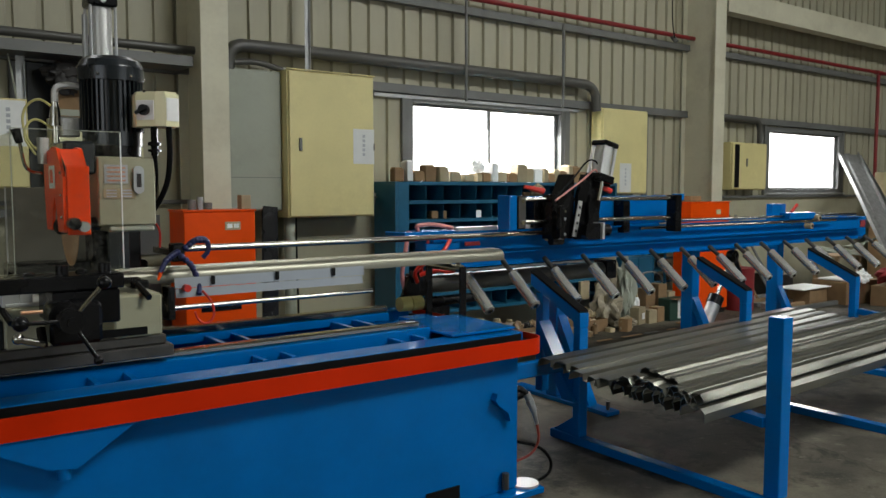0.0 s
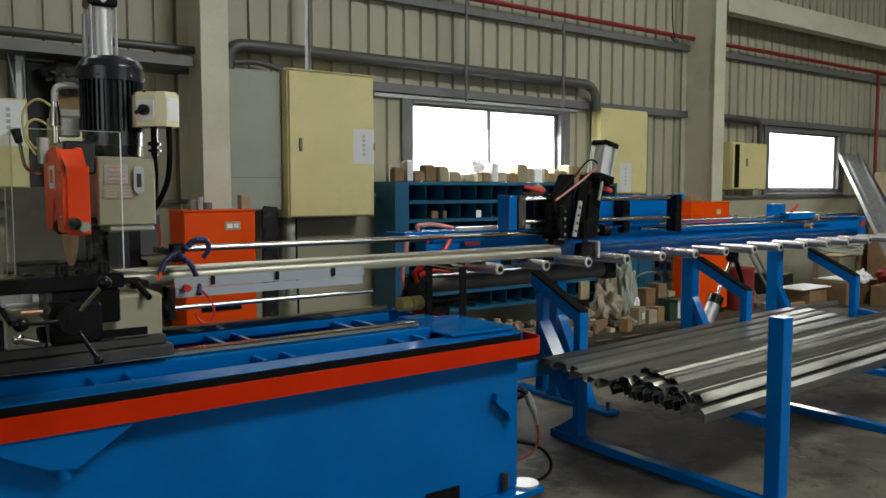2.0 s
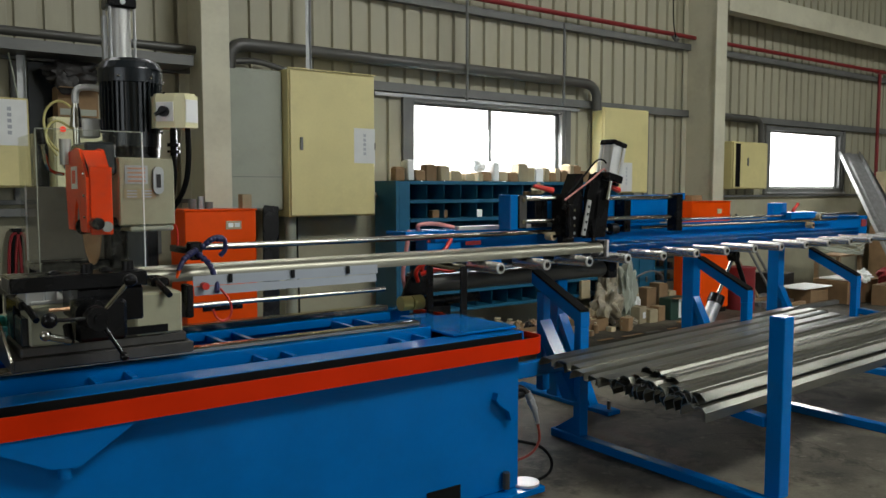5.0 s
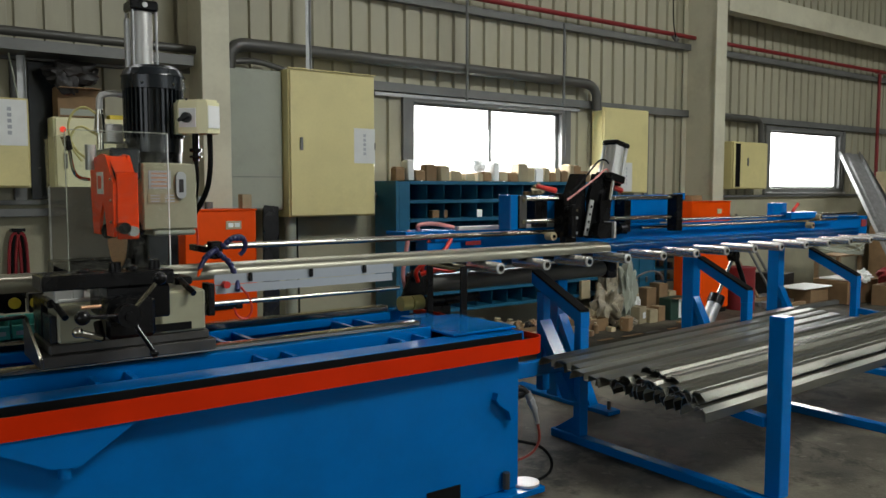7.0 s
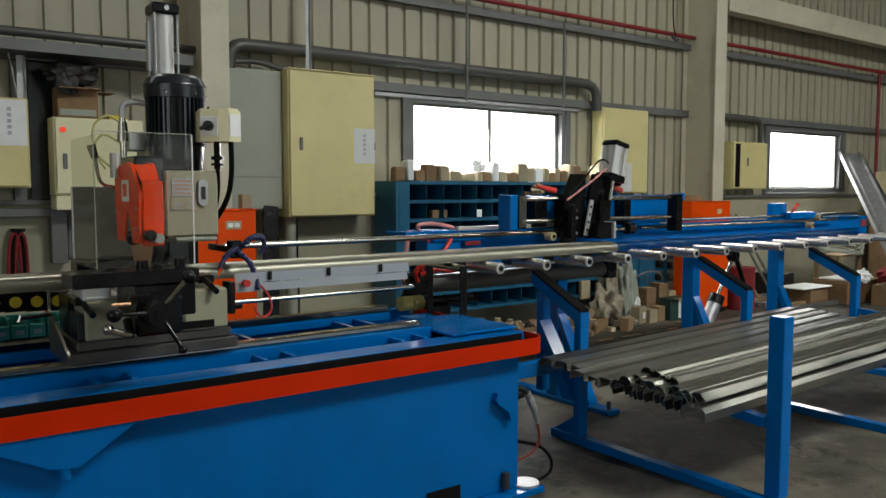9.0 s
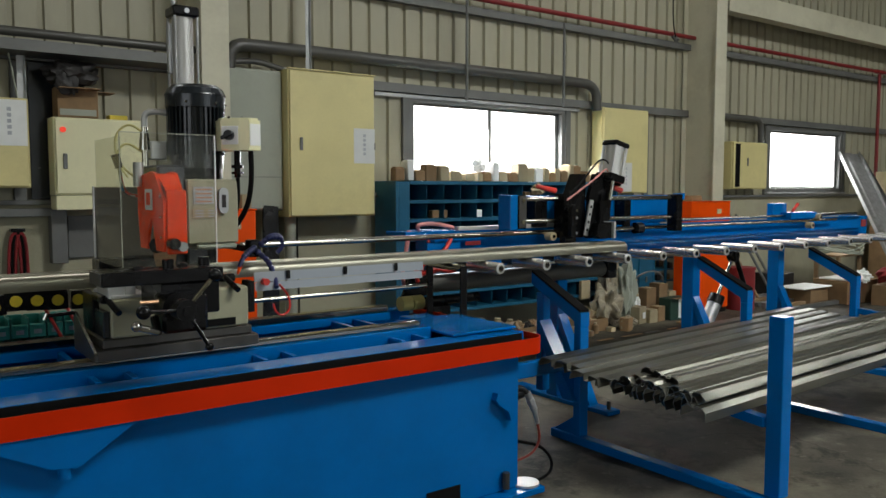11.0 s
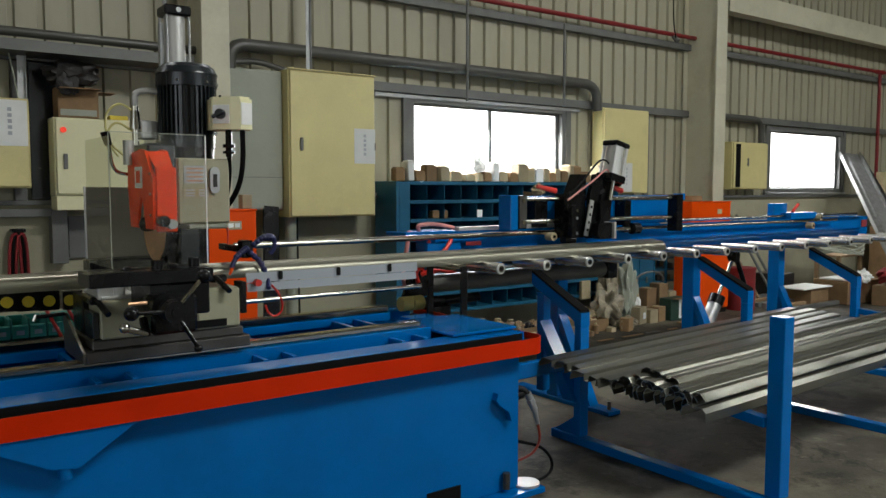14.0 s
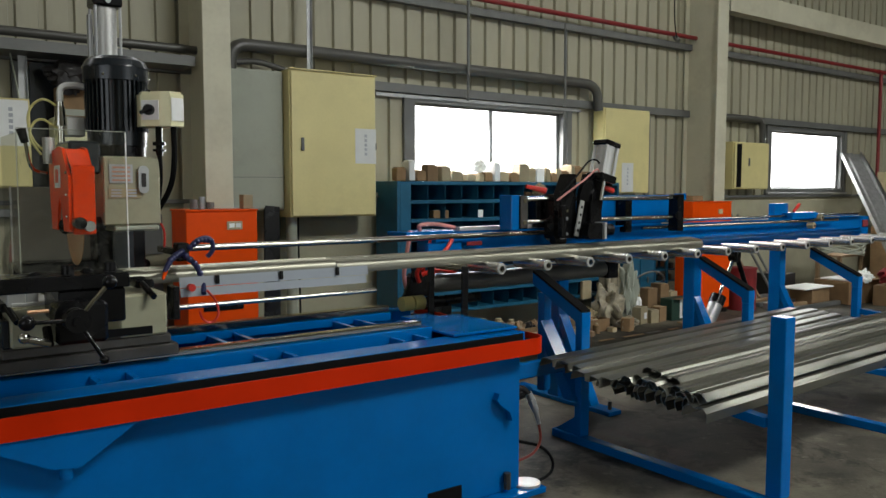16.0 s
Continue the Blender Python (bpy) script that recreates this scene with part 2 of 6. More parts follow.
def acrylic(name, sheen, film):
    """Clear sheet: see-through, with a mirror gloss that grows with the slant, and a thin film of dust."""
    m = bpy.data.materials.new(name)
    m.use_nodes = True
    nt = m.node_tree
    nt.nodes.remove(nt.nodes["Principled BSDF"])
    out = nt.nodes["Material Output"]
    see = nt.nodes.new("ShaderNodeBsdfTransparent")
    see.inputs[0].default_value = (0.95, 0.96, 0.94, 1)
    gloss = nt.nodes.new("ShaderNodeBsdfGlossy")
    gloss.inputs["Roughness"].default_value = 0.03
    lw = nt.nodes.new("ShaderNodeLayerWeight")
    lw.inputs["Blend"].default_value = 0.5
    steep = nt.nodes.new("ShaderNodeMath")
    steep.operation = "POWER"
    steep.inputs[1].default_value = 4.0
    nt.links.new(lw.outputs["Facing"], steep.inputs[0])
    fr = nt.nodes.new("ShaderNodeMath")
    fr.operation = "MULTIPLY_ADD"
    fr.inputs[1].default_value, fr.inputs[2].default_value = 0.4, sheen
    nt.links.new(steep.outputs[0], fr.inputs[0])
    mix = nt.nodes.new("ShaderNodeMixShader")
    nt.links.new(fr.outputs[0], mix.inputs[0])
    nt.links.new(see.outputs[0], mix.inputs[1])
    nt.links.new(gloss.outputs[0], mix.inputs[2])
    dust = nt.nodes.new("ShaderNodeBsdfDiffuse")
    dust.inputs[0].default_value = (0.42, 0.41, 0.34, 1)
    tc = nt.nodes.new("ShaderNodeTexCoord")
    n = nt.nodes.new("ShaderNodeTexNoise")
    n.inputs["Scale"].default_value, n.inputs["Detail"].default_value, n.inputs["Roughness"].default_value = 60, 8, 0.75
    nt.links.new(tc.outputs["Object"], n.inputs["Vector"])
    r = nt.nodes.new("ShaderNodeMapRange")
    r.inputs["From Min"].default_value, r.inputs["From Max"].default_value = 0.5, 0.75
    r.inputs["To Min"].default_value, r.inputs["To Max"].default_value = film, film + 0.12
    nt.links.new(n.outputs["Fac"], r.inputs["Value"])
    mix2 = nt.nodes.new("ShaderNodeMixShader")
    nt.links.new(r.outputs[0], mix2.inputs[0])
    nt.links.new(mix.outputs[0], mix2.inputs[1])
    nt.links.new(dust.outputs[0], mix2.inputs[2])
    nt.links.new(mix2.outputs[0], out.inputs["Surface"])
    return m


ACRYLIC = acrylic("clear_acrylic", 0.007, 0.0)
SIDESHEET = acrylic("dusty_acrylic", 0.02, 0.02)
GLASS = clear("window_glass", (0.9, 0.95, 0.95), 0.02, 0.05)


# ---------------- mesh tools ----------------
def box(bm, x0, x1, y0, y1, z0, z1, bevel=0.003, m=None):
    g = bmesh.ops.create_cube(bm, size=1.0)
    vs = g["verts"]
    bmesh.ops.transform(bm, matrix=Matrix.Translation(((x0 + x1) / 2, (y0 + y1) / 2, (z0 + z1) / 2)) @
                        Matrix.Diagonal((x1 - x0, y1 - y0, z1 - z0, 1)), verts=vs)
    if bevel:
        es = list({e for v in vs for e in v.link_edges})
        r = bmesh.ops.bevel(bm, geom=es, offset=min(bevel, 0.3 * min(x1 - x0, y1 - y0, z1 - z0)), segments=1, affect="EDGES")
        vs = list({v for f in r["faces"] for v in f.verts} | {v for v in vs if v.is_valid})
    if m is not None:
        bmesh.ops.transform(bm, matrix=m, verts=vs)
    return bm


def rod(bm, a, b, r, seg=20, r2=None, caps=True):
    a, b = Vector(a), Vector(b)
    d = b - a
    m = Matrix.Translation((a + b) / 2) @ d.to_track_quat("Z", "Y").to_matrix().to_4x4()
    bmesh.ops.create_cone(bm, cap_ends=caps, segments=seg, radius1=r, radius2=r if r2 is None else r2, depth=d.length, matrix=m)
    return bm


def ball(bm, c, r, sx=1, sy=1, sz=1, seg=14):
    bmesh.ops.create_uvsphere(bm, u_segments=seg, v_segments=max(6, seg // 2), radius=r,
                              matrix=Matrix.Translation(c) @ Matrix.Diagonal((sx, sy, sz, 1)))
    return bm


def tube(bm, pts, r, seg=8, smooth=3):
    """A round hose along points, rounded by splitting the corners."""
    ps = [Vector(p) for p in pts]
    for _ in range(smooth):
        q = [ps[0]]
        for a, b in zip(ps, ps[1:]):
            q += [a * 0.75 + b * 0.25, a * 0.25 + b * 0.75]
        ps = q + [ps[-1]]
    rings, side = [], None
    for i, p in enumerate(ps):
        d = (ps[min(i + 1, len(ps) - 1)] - ps[max(i - 1, 0)]).normalized()
        if side is None:
            side = d.orthogonal().normalized()
        side = (side - d * side.dot(d)).normalized()
        up = d.cross(side)
        rings.append([bm.verts.new(p + r * (math.cos(k * math.tau / seg) * side + math.sin(k * math.tau / seg) * up)) for k in range(seg)])
    for a, b in zip(rings, rings[1:]):
        for k in range(seg):
            bm.faces.new((a[k], a[(k + 1) % seg], b[(k + 1) % seg], b[k]))
    bm.faces.new(rings[0][::-1])
    bm.faces.new(rings[-1])
    return bm


def sheet(bm, line, thick, x0, x1, m=None, axis="x"):
    """A bent sheet: a line of (a, b) points, given a thickness and drawn out along an axis."""
    ps = [Vector((a, b)) for a, b in line]
    off = []
    for i, p in enumerate(ps):
        d = (ps[min(i + 1, len(ps) - 1)] - ps[max(i - 1, 0)]).normalized()
        off.append(p + Vector((-d.y, d.x)) * thick)
    loop = ps + off[::-1]

    def at(q, s):
        v = Vector((s, q.x, q.y)) if axis == "x" else (Vector((q.x, s, q.y)) if axis == "y" else Vector((q.x, q.y, s)))
        return m @ v if m is not None else v
    n = len(ps)
    a = [bm.verts.new(at(q, x0)) for q in loop]
    b = [bm.verts.new(at(q, x1)) for q in loop]
    k = len(loop)
    for i in range(k):
        bm.faces.new((a[i], a[(i + 1) % k], b[(i + 1) % k], b[i]))
    for i in range(n - 1):
        bm.faces.new((a[i], a[k - 1 - i], a[k - 2 - i], a[i + 1]))
        bm.faces.new((b[i], b[i + 1], b[k - 2 - i], b[k - 1 - i]))
    return bm


def slab(bm, outline, y0, y1, axis="y"):
    """A flat plate: an outline of points, drawn out along an axis."""
    def at(a, b, s):
        return (a, s, b) if axis == "y" else ((s, a, b) if axis == "x" else (a, b, s))
    p = [bm.verts.new(at(a, b, y0)) for a, b in outline]
    q = [bm.verts.new(at(a, b, y1)) for a, b in outline]
    k = len(outline)
    bm.faces.new(p)
    bm.faces.new(q[::-1])
    for i in range(k):
        bm.faces.new((p[i], q[i], q[(i + 1) % k], p[(i + 1) % k]))
    return bm


ORIGIN = {}


def thing(name, at, label, category, group="", kind=""):
    ob = new(name)
    ob.empty_display_size = 0.1
    ob.location = at
    ORIGIN[ob.name] = Vector(at)
    return tagged(ob, label, category, group, kind)


def finish(name, bm, material, at, smooth):
    bmesh.ops.recalc_face_normals(bm, faces=bm.faces)
    bmesh.ops.translate(bm, vec=-Vector(at), verts=bm.verts)
    me = bpy.data.meshes.new(name)
    bm.to_mesh(me)
    bm.free()
    me.materials.append(material)
    if smooth:
        for p in me.polygons:
            p.use_smooth = True
        me.set_sharp_from_angle(angle=radians(35))
    return me


def part(name, bm, material, parent, label="", smooth=True, pivot=None):
    """Links a bmesh, drawn in the world's place, as one mesh under a thing or a part."""
    at = Vector(pivot) if pivot is not None else ORIGIN[parent.name]
    ob = new(name, finish(name, bm, material, at, smooth))
    ob.parent = parent
    ob.location = at - ORIGIN[parent.name]
    ORIGIN[ob.name] = at
    return tagged(ob, label)


def single(name, bm, material, label, category="", group="", kind="", at=(0, 0, 0), smooth=True):
    """A thing of one mesh."""
    ob = new(name, finish(name, bm, material, at, smooth))
    ob.location = at
    ORIGIN[ob.name] = Vector(at)
    return tagged(ob, label, category, group, kind)


def B(*a, **k):
    return box(bmesh.new(), *a, **k)


def R(*a, **k):
    return rod(bmesh.new(), *a, **k)


def T(*a, **k):
    return tube(bmesh.new(), *a, **k)


# ---------------- the hall ----------------
WY = 6.5
X0, X1, Y0, TOP = -5.0, 30.0, -9.0, 6.5
single("floor", B(X0, X1, Y0, WY + 0.2, -0.1, 0, 0), FLOOR, "worn grey concrete workshop floor with oil stains", "floor", kind="structure")
single("ground", B(-200, 200, -200, 200, -0.3, -0.12, 0), FLOOR, "grey concrete yard outside the hall", "ground", kind="structure")
W1 = (4.40, 6.45, 1.50, 2.36)
W2 = (10.645, 12.65, 1.50, 2.36)
dado = single("wall_dado", B(X0, X1, WY, WY + 0.15, 0, 1.40, 0.004), DADO, "rendered grey lower wall with stains", "wall", kind="structure")


def cladding(name, x0, x1, z0, z1):
    pitch = 0.199
    line = [(x0, WY)]
    x = 3.349 + pitch * math.floor((x0 - 3.349) / pitch)
    while x < x1:
        for dx, dy in ((0, 0), (0.144, 0), (0.151, 0.032), (0.189, 0.032)):
            if x0 + 0.001 < x + dx < x1 - 0.001:
                line.append((x + dx, WY + dy))
        x += pitch
    line.append((x1, WY))
    bm = bmesh.new()
    sheet(bm, line, 0.004, z0, z1, axis="z")
    return single(name, bm, SIDING, "ribbed faded cream metal wall cladding", "wall", kind="structure", smooth=False)


cladding("wall_north_1", X0, W1[0], 1.40, 4.9)
cladding("wall_north_2", W1[0], W1[1], W1[3], 4.9)
cladding("wall_north_3", W1[0], W1[1], 1.40, W1[2])
cladding("wall_north_4", W1[1], W2[0], 1.40, 4.9)
cladding("wall_north_5", W2[0], W2[1], W2[3], 4.9)
cladding("wall_north_6", W2[0], W2[1], 1.40, W2[2])
cladding("wall_north_7", W2[1], X1, 1.40, 4.9)
# The open band from 4.9 to 5.8 m is added for the high fill.
cladding("wall_north_8", X0, X1, 5.8, TOP)
# Unseen panel closes the added band here, to darken the wall on the right.
cladding("wall_north_9", 8.7, X1, 4.9, 5.8)
single("wall_east", B(X1, X1 + 0.15, Y0, WY, 0, TOP, 0), SIDING, "cream metal end wall", "wall", kind="structure")
# Unseen wall, set near to darken the left; its opening is added for fill.
bm = bmesh.new()
box(bm, X0 - 0.15, X0, Y0, -3.3, 0, TOP, 0)
box(bm, X0 - 0.15, X0, 1.3, WY, 0, TOP, 0)
box(bm, X0 - 0.15, X0, -3.3, 1.3, 4.0, TOP, 0)
single("wall_west", bm, SIDING, "unseen cream metal end wall with an added opening", "wall", kind="structure")
bm = bmesh.new()
box(bm, X0, 4.3, Y0 - 0.15, Y0, 0, TOP, 0)
box(bm, 10.7, X1, Y0 - 0.15, Y0, 0, TOP, 0)
box(bm, 4.3, 10.7, Y0 - 0.15, Y0, 4.4, TOP, 0)
single("wall_south", bm, SIDING, "cream metal wall with an open gate", "wall", kind="structure")
# Unseen roof; its gaps match the assumed roof lights.
bm = bmesh.new()
for xa, xb in ((X0, 3), (6, 9), (12, 15), (18, X1)):
    box(bm, xa, xb, -2.2, -0.8, TOP, TOP + 0.05, 0)
box(bm, X0, X1, Y0, -2.2, TOP, TOP + 0.05, 0)
box(bm, X0, X1, -0.8, WY + 0.2, TOP, TOP + 0.05, 0)
single("ceiling", bm, ROOF, "metal roof with open skylight strips", "ceiling", kind="structure")


def window(n, w):
    x0, x1, z0, z1 = w
    win = thing("window_%d" % n, ((x0 + x1) / 2, WY, z0), "aluminium window with bright overexposed panes", "window", kind="structure")
    bm = bmesh.new()
    for a in ((x0 - 0.05, x0 + 0.012, z0 - 0.05, z1 + 0.05), (x1 - 0.012, x1 + 0.05, z0 - 0.05, z1 + 0.05)):
        box(bm, a[0], a[1], WY - 0.035, WY + 0.06, a[2], a[3])
    for a in ((z0 - 0.05, z0 + 0.012), (z1 - 0.012, z1 + 0.05)):
        box(bm, x0 + 0.0125, x1 - 0.0125, WY - 0.033, WY + 0.06, a[0], a[1])
    part("window_frame", bm, GIRT, win)
    part("window_sill", B(x0 - 0.12, x1 + 0.12, WY - 0.075, WY - 0.036, z0 - 0.075, z0 - 0.045), GALV, win)
    mid = (x0 + x1) / 2
    leaves = ((x0 + 0.012, mid + 0.012, WY + 0.01), (mid - 0.012, x1 - 0.012, WY + 0.035)) if n == 1 else ((x0 + 0.012, x1 - 0.012, WY + 0.02),)
    for a, b, y in leaves:
        bm = bmesh.new()
        for c in ((a, a + 0.034), (b - 0.034, b)):
            box(bm, c[0], c[1], y, y + 0.02, z0 + 0.013, z1 - 0.013)
        for c in ((z0 + 0.013, z0 + 0.035), (z1 - 0.035, z1 - 0.013)):
            box(bm, a + 0.022, b - 0.022, y + 0.001, y + 0.019, c[0], c[1])
        sash = part("sash", bm, GIRT, win)
        p = part("pane", B(a + 0.022, b - 0.022, y + 0.008, y + 0.012, z0 + 0.035, z1 - 0.035, 0), GLASS, sash)
        p.visible_shadow = False


window(1, W1)
window(2, W2)
single("backdrop", B(-40, 60, 14, 14.1, -1, 14, 0), SKYGLOW, "blank bright overcast sky outside the windows", "sky", kind="structure")

# wall rails and posts round the windows
for z, y, h in ((2.47, WY - 0.075, 0.085), (3.31, WY - 0.09, 0.075), (4.86, WY - 0.09, 0.09)):
    bm = bmesh.new()
    sheet(bm, [(y + 0.075, z + h / 2), (y, z + h / 2), (y, z - h / 2), (y + 0.075, z - h / 2)], 0.004, X0, X1)
    single("trim", bm, GIRT, "grey galvanised steel wall rail", "wall rail", kind="structure", smooth=False)
bm = bmesh.new()
sheet(bm, [(WY - 0.003, 2.415), (WY - 0.05, 2.415), (WY - 0.05, 2.385), (WY - 0.003, 2.385)], 0.003, 3.9, 6.7)
single("trim", bm, GALV, "light grey metal flashing over a window", "flashing", kind="structure", smooth=False)
for x, z0, z1 in ((4.32, 1.40, 2.42), (6.53, 1.40, 2.42), (10.56, 1.40, 2.42), (12.74, 1.40, 2.42), (8.75, 1.4, 2.42), (0.95, 1.4, 2.42), (7.9, 1.4, 2.42)):
    single("trim", B(x - 0.04, x + 0.04, WY - 0.045, WY - 0.006, z0, z1), GIRT, "grey steel upright on the wall", "wall post", kind="structure")
single("trim", B(X0, X1, WY - 0.06, WY - 0.006, 1.385, 1.42), GIRT, "steel angle on top of the rendered wall", "wall rail", kind="structure")
single("trim", B(-1.5, 1.15, WY - 0.11, WY - 0.065, 1.30, 1.36), GIRT, "dark steel wall rail", "wall rail", kind="structure")

# The tray is made deep so that it shades the wall below.
bm = bmesh.new()
sheet(bm, [(6.10, 2.52), (6.10, 2.444), (6.42, 2.444)], 0.004, X0, 2.12)
single("cable_tray", bm, GIRT, "grey steel cable tray along the wall", "cable tray", smooth=False)

# Dark sheet added to imitate the shade on the wall between the cabinets.
single("dark_panel", B(1.02, 1.40, 6.44, 6.49, 1.425, 2.42), MOTOR, "dark panel standing in for shade behind the cabinets", "panel", kind="structure")

# columns and crane beam
def column(x, n):
    c = thing("column_%d" % n, (x, 6.2, 0), "pale beige painted steel column", "column", "hall columns", kind="structure")
    part("flange", B(x - 0.113, x + 0.107, 6.0, 6.018, 0.013, 4.9), COLUMN, c)
    part("flange", B(x - 0.135, x + 0.107, 6.462, 6.48, 0.013, 4.9), COLUMN, c)
    part("web", B(x - 0.06, x - 0.048, 6.0185, 6.4615, 0.013, 4.9, 0), COLUMN, c)
    part("base_plate", B(x - 0.16, x + 0.16, 5.96, 6.485, 0, 0.013), GIRT, c)


for i, x in enumerate((2.258, 8.74, 15.22, 21.7)):
    column(x, i + 1)
bm = bmesh.new()
for a in ((6.09, 6.25, 3.76, 3.775), (6.09, 6.25, 4.02, 4.035), (6.16, 6.175, 3.775, 4.02)):
    box(bm, 9.0, X1, a[0], a[1], a[2], a[3], 0)
box(bm, 9.0, X1, 6.08, 6.088, 3.76, 4.035, 0)
single("crane_beam", bm, COLUMN, "pale beige steel beam between the columns", "beam", kind="structure")

# pipes on the wall
def pipe(name, pts, r, material, label, smooth=2, seg=14):
    return single(name, T(pts, r, seg, smooth), material, label, "pipe")


pipe("duct_pipe", [(2.50, 6.36, 2.40), (2.50, 6.36, 2.69), (2.80, 6.36, 2.70), (4.5, 6.36, 2.70), (6.45, 6.36, 2.70), (6.86, 6.36, 2.69), (6.90, 6.36, 2.40)], 0.055, DUCT, "fat dark grey plastic conduit bent along the wall")
pipe("duct_pipe", [(2.52, 6.40, 2.55), (2.75, 6.40, 2.585), (3.0, 6.40, 2.53)], 0.025, DUCT, "thin dark grey conduit behind a cabinet")
pipe("duct_pipe", [(X0, 6.30, 2.60), (2.287, 6.30, 2.60)], 0.033, DUCT, "dark grey conduit along the wall", 0)
pipe("duct_pipe", [(8.99, 6.36, 2.47), (10.0, 6.36, 2.47), (10.22, 6.36, 2.46), (10.24, 6.36, 2.14)], 0.042, DUCT, "dark grey conduit down to a small cabinet")
fire = thing("fire_pipe", (6.5, 6.36, 3.41), "dark red painted fire main along the wall", "pipe")
part("pipe_run", T([(-2, 6.36, 3.42), (20, 6.36, 3.42)], 0.027, 14, 0), RED, fire)
part("drop", T([(13.62, 6.36, 3.42), (13.62, 6.36, 0.4)], 0.027, 14, 0), RED, fire)
part("tee", R((13.52, 6.36, 3.42), (13.72, 6.36, 3.42), 0.036), RED, fire)
part("valve", R((8.25, 6.30, 3.33), (8.25, 6.36, 3.40), 0.03), GIRT, fire)
pipe("cable", [(0.875, 6.3, 2.52), (0.885, 6.29, 2.42), (0.91, 6.29, 2.28), (0.93, 6.3, 2.14)], 0.006, PALE, "thin pale cable beside the slotted angle", 2, 6)
pipe("cable", [(8.0, 6.2, 4.6), (8.02, 6.2, 3.9), (8.1, 6.25, 3.5), (8.25, 6.32, 3.36)], 0.008, RUBBER, "thin black cable hanging on the wall", 2, 6)
for x, z0, z1, y in ((4.93, 2.38, 4.6, 6.285), (6.28, 2.40, 3.3, 6.285)):
    single("hanger_rod", R((x, y, z0), (x, y, z1), 0.016, 10), GIRT, "thin grey steel hanger rod", "hanger", "pipe hangers")
bm = bmesh.new()
sheet(bm, [(3.17, 6.30), (3.205, 6.30), (3.205, 6.27)], 0.003, 2.52, 4.6, axis="z")
for k in range(24):
    box(bm, 3.18, 3.195, 6.296, 6.2995, 2.56 + k * 0.085, 2.59 + k * 0.085, 0)
single("slotted_angle", bm, GALV, "white slotted steel angle hanging on the wall", "bracket", smooth=False)


# ---------------- wall cabinets ----------------
def cabinet(x0, x1, yf, yb, z0, z1, material, label, notice=None, handle_at=None, lamp=None):
    c = thing("electrical_cabinet", ((x0 + x1) / 2, yb, z0), label, "cabinet", "wall cabinets")
    part("body", B(x0, x1, yf + 0.022, yb, z0, z1, 0.004), material, c)
    door = part("door", B(x0 + 0.012, x1 - 0.012, yf, yf + 0.018, z0 + 0.012, z1 - 0.012, 0.004), material, c)
    if handle_at:
        hx, hz = handle_at
        part("handle", B(hx - 0.014, hx + 0.014, yf - 0.014, yf - 0.001, hz - 0.055, hz + 0.055, 0.004), GIRT, door, "dark steel lock handle")
    if notice:
        a, b, p, q = notice
        sh = part("notice", B(a, b, yf - 0.004, yf - 0.0015, p, q, 0), PAPER, door, "white paper notice with a column of writing")
        bm = bmesh.new()
        mid = (a + b) / 2 if b - a < 0.5 else b - 0.11
        for k in range(5):
            zc = q - (q - p) * (0.2 + 0.13 * k)
            box(bm, mid - 0.013, mid + 0.013, yf - 0.0055, yf - 0.0045, zc - 0.014, zc + 0.012, 0)
        part("writing", bm, INK, door)
    if lamp:
        part("pilot_lamp", R((lamp[0], yf - 0.012, lamp[1]), (lamp[0], yf - 0.001, lamp[1]), 0.02), LAMPRED, door, "red pilot lamp")
    return c


tall = cabinet(2.945, 3.795, 6.18, 6.43, 1.26, 2.512, CREAM, "tall cream steel electrical cabinet on the wall", (3.57, 3.785, 1.73, 2.04), (3.055, 1.885))
cabinet(-0.62, 0.983, 6.20, 6.38, 1.508, 2.13, CREAM, "cream steel cabinet with a paper notice on the wall", (0.30, 0.968, 1.80, 2.115))
cabinet(1.135, 1.765, 6.20, 6.42, 1.455, 2.015, IVORY, "ivory control cabinet with a red pilot lamp", None, (1.205, 1.70), (1.195, 1.925))
cabinet(6.92, 7.72, 6.28, 6.46, 1.45, 2.44, CREAM, "cream steel electrical cabinet beside a window", (7.22, 7.42, 1.47, 1.81))
cabinet(9.46, 10.29, 6.28, 6.46, 1.50, 2.14, CREAM, "small cream cabinet with a half open front", None, (9.80, 1.87))
# Black sheet paints the shade in the gap beside the door.
bm = bmesh.new()
box(bm, 9.52, 9.62, 6.272, 6.279, 1.53, 2.11, 0)
single("cable_slot", bm, RUBBER, "black sheet standing for the dark gap of a small cabinet", "slot")
c = thing("cabinet_stand", (1.44, 6.3, 0.9), "ivory steel bracket under the control cabinet", "bracket")
part("apron", B(1.14, 1.755, 6.21, 6.42, 1.35, 1.452), IVORY, c)
part("leg", B(1.13, 1.24, 6.38, 6.497, 0.95, 1.348), GIRT, c)
for z in (1.40, 1.885, 2.37):
    part("hinge", R((3.786, 6.176, z - 0.03), (3.786, 6.176, z + 0.03), 0.006, 8), GIRT, tall)
part("rain_lip", B(2.94, 3.80, 6.176, 6.20, 2.513, 2.522, 0.002), CREAM, tall)
gc = thing("grey_cabinet", (2.69, 6.36, 1.32), "pale grey green steel cabinet between column and cabinet", "cabinet", "wall cabinets")
part("body", B(2.43, 2.943, 6.32, 6.42, 1.32, 2.50), PALE, gc)
part("front", B(2.44, 2.935, 6.30, 6.318, 1.335, 2.485), PALE, gc)
part("seam", B(2.44, 2.935, 6.2955, 6.2995, 1.60, 1.604, 0), GIRT, gc)
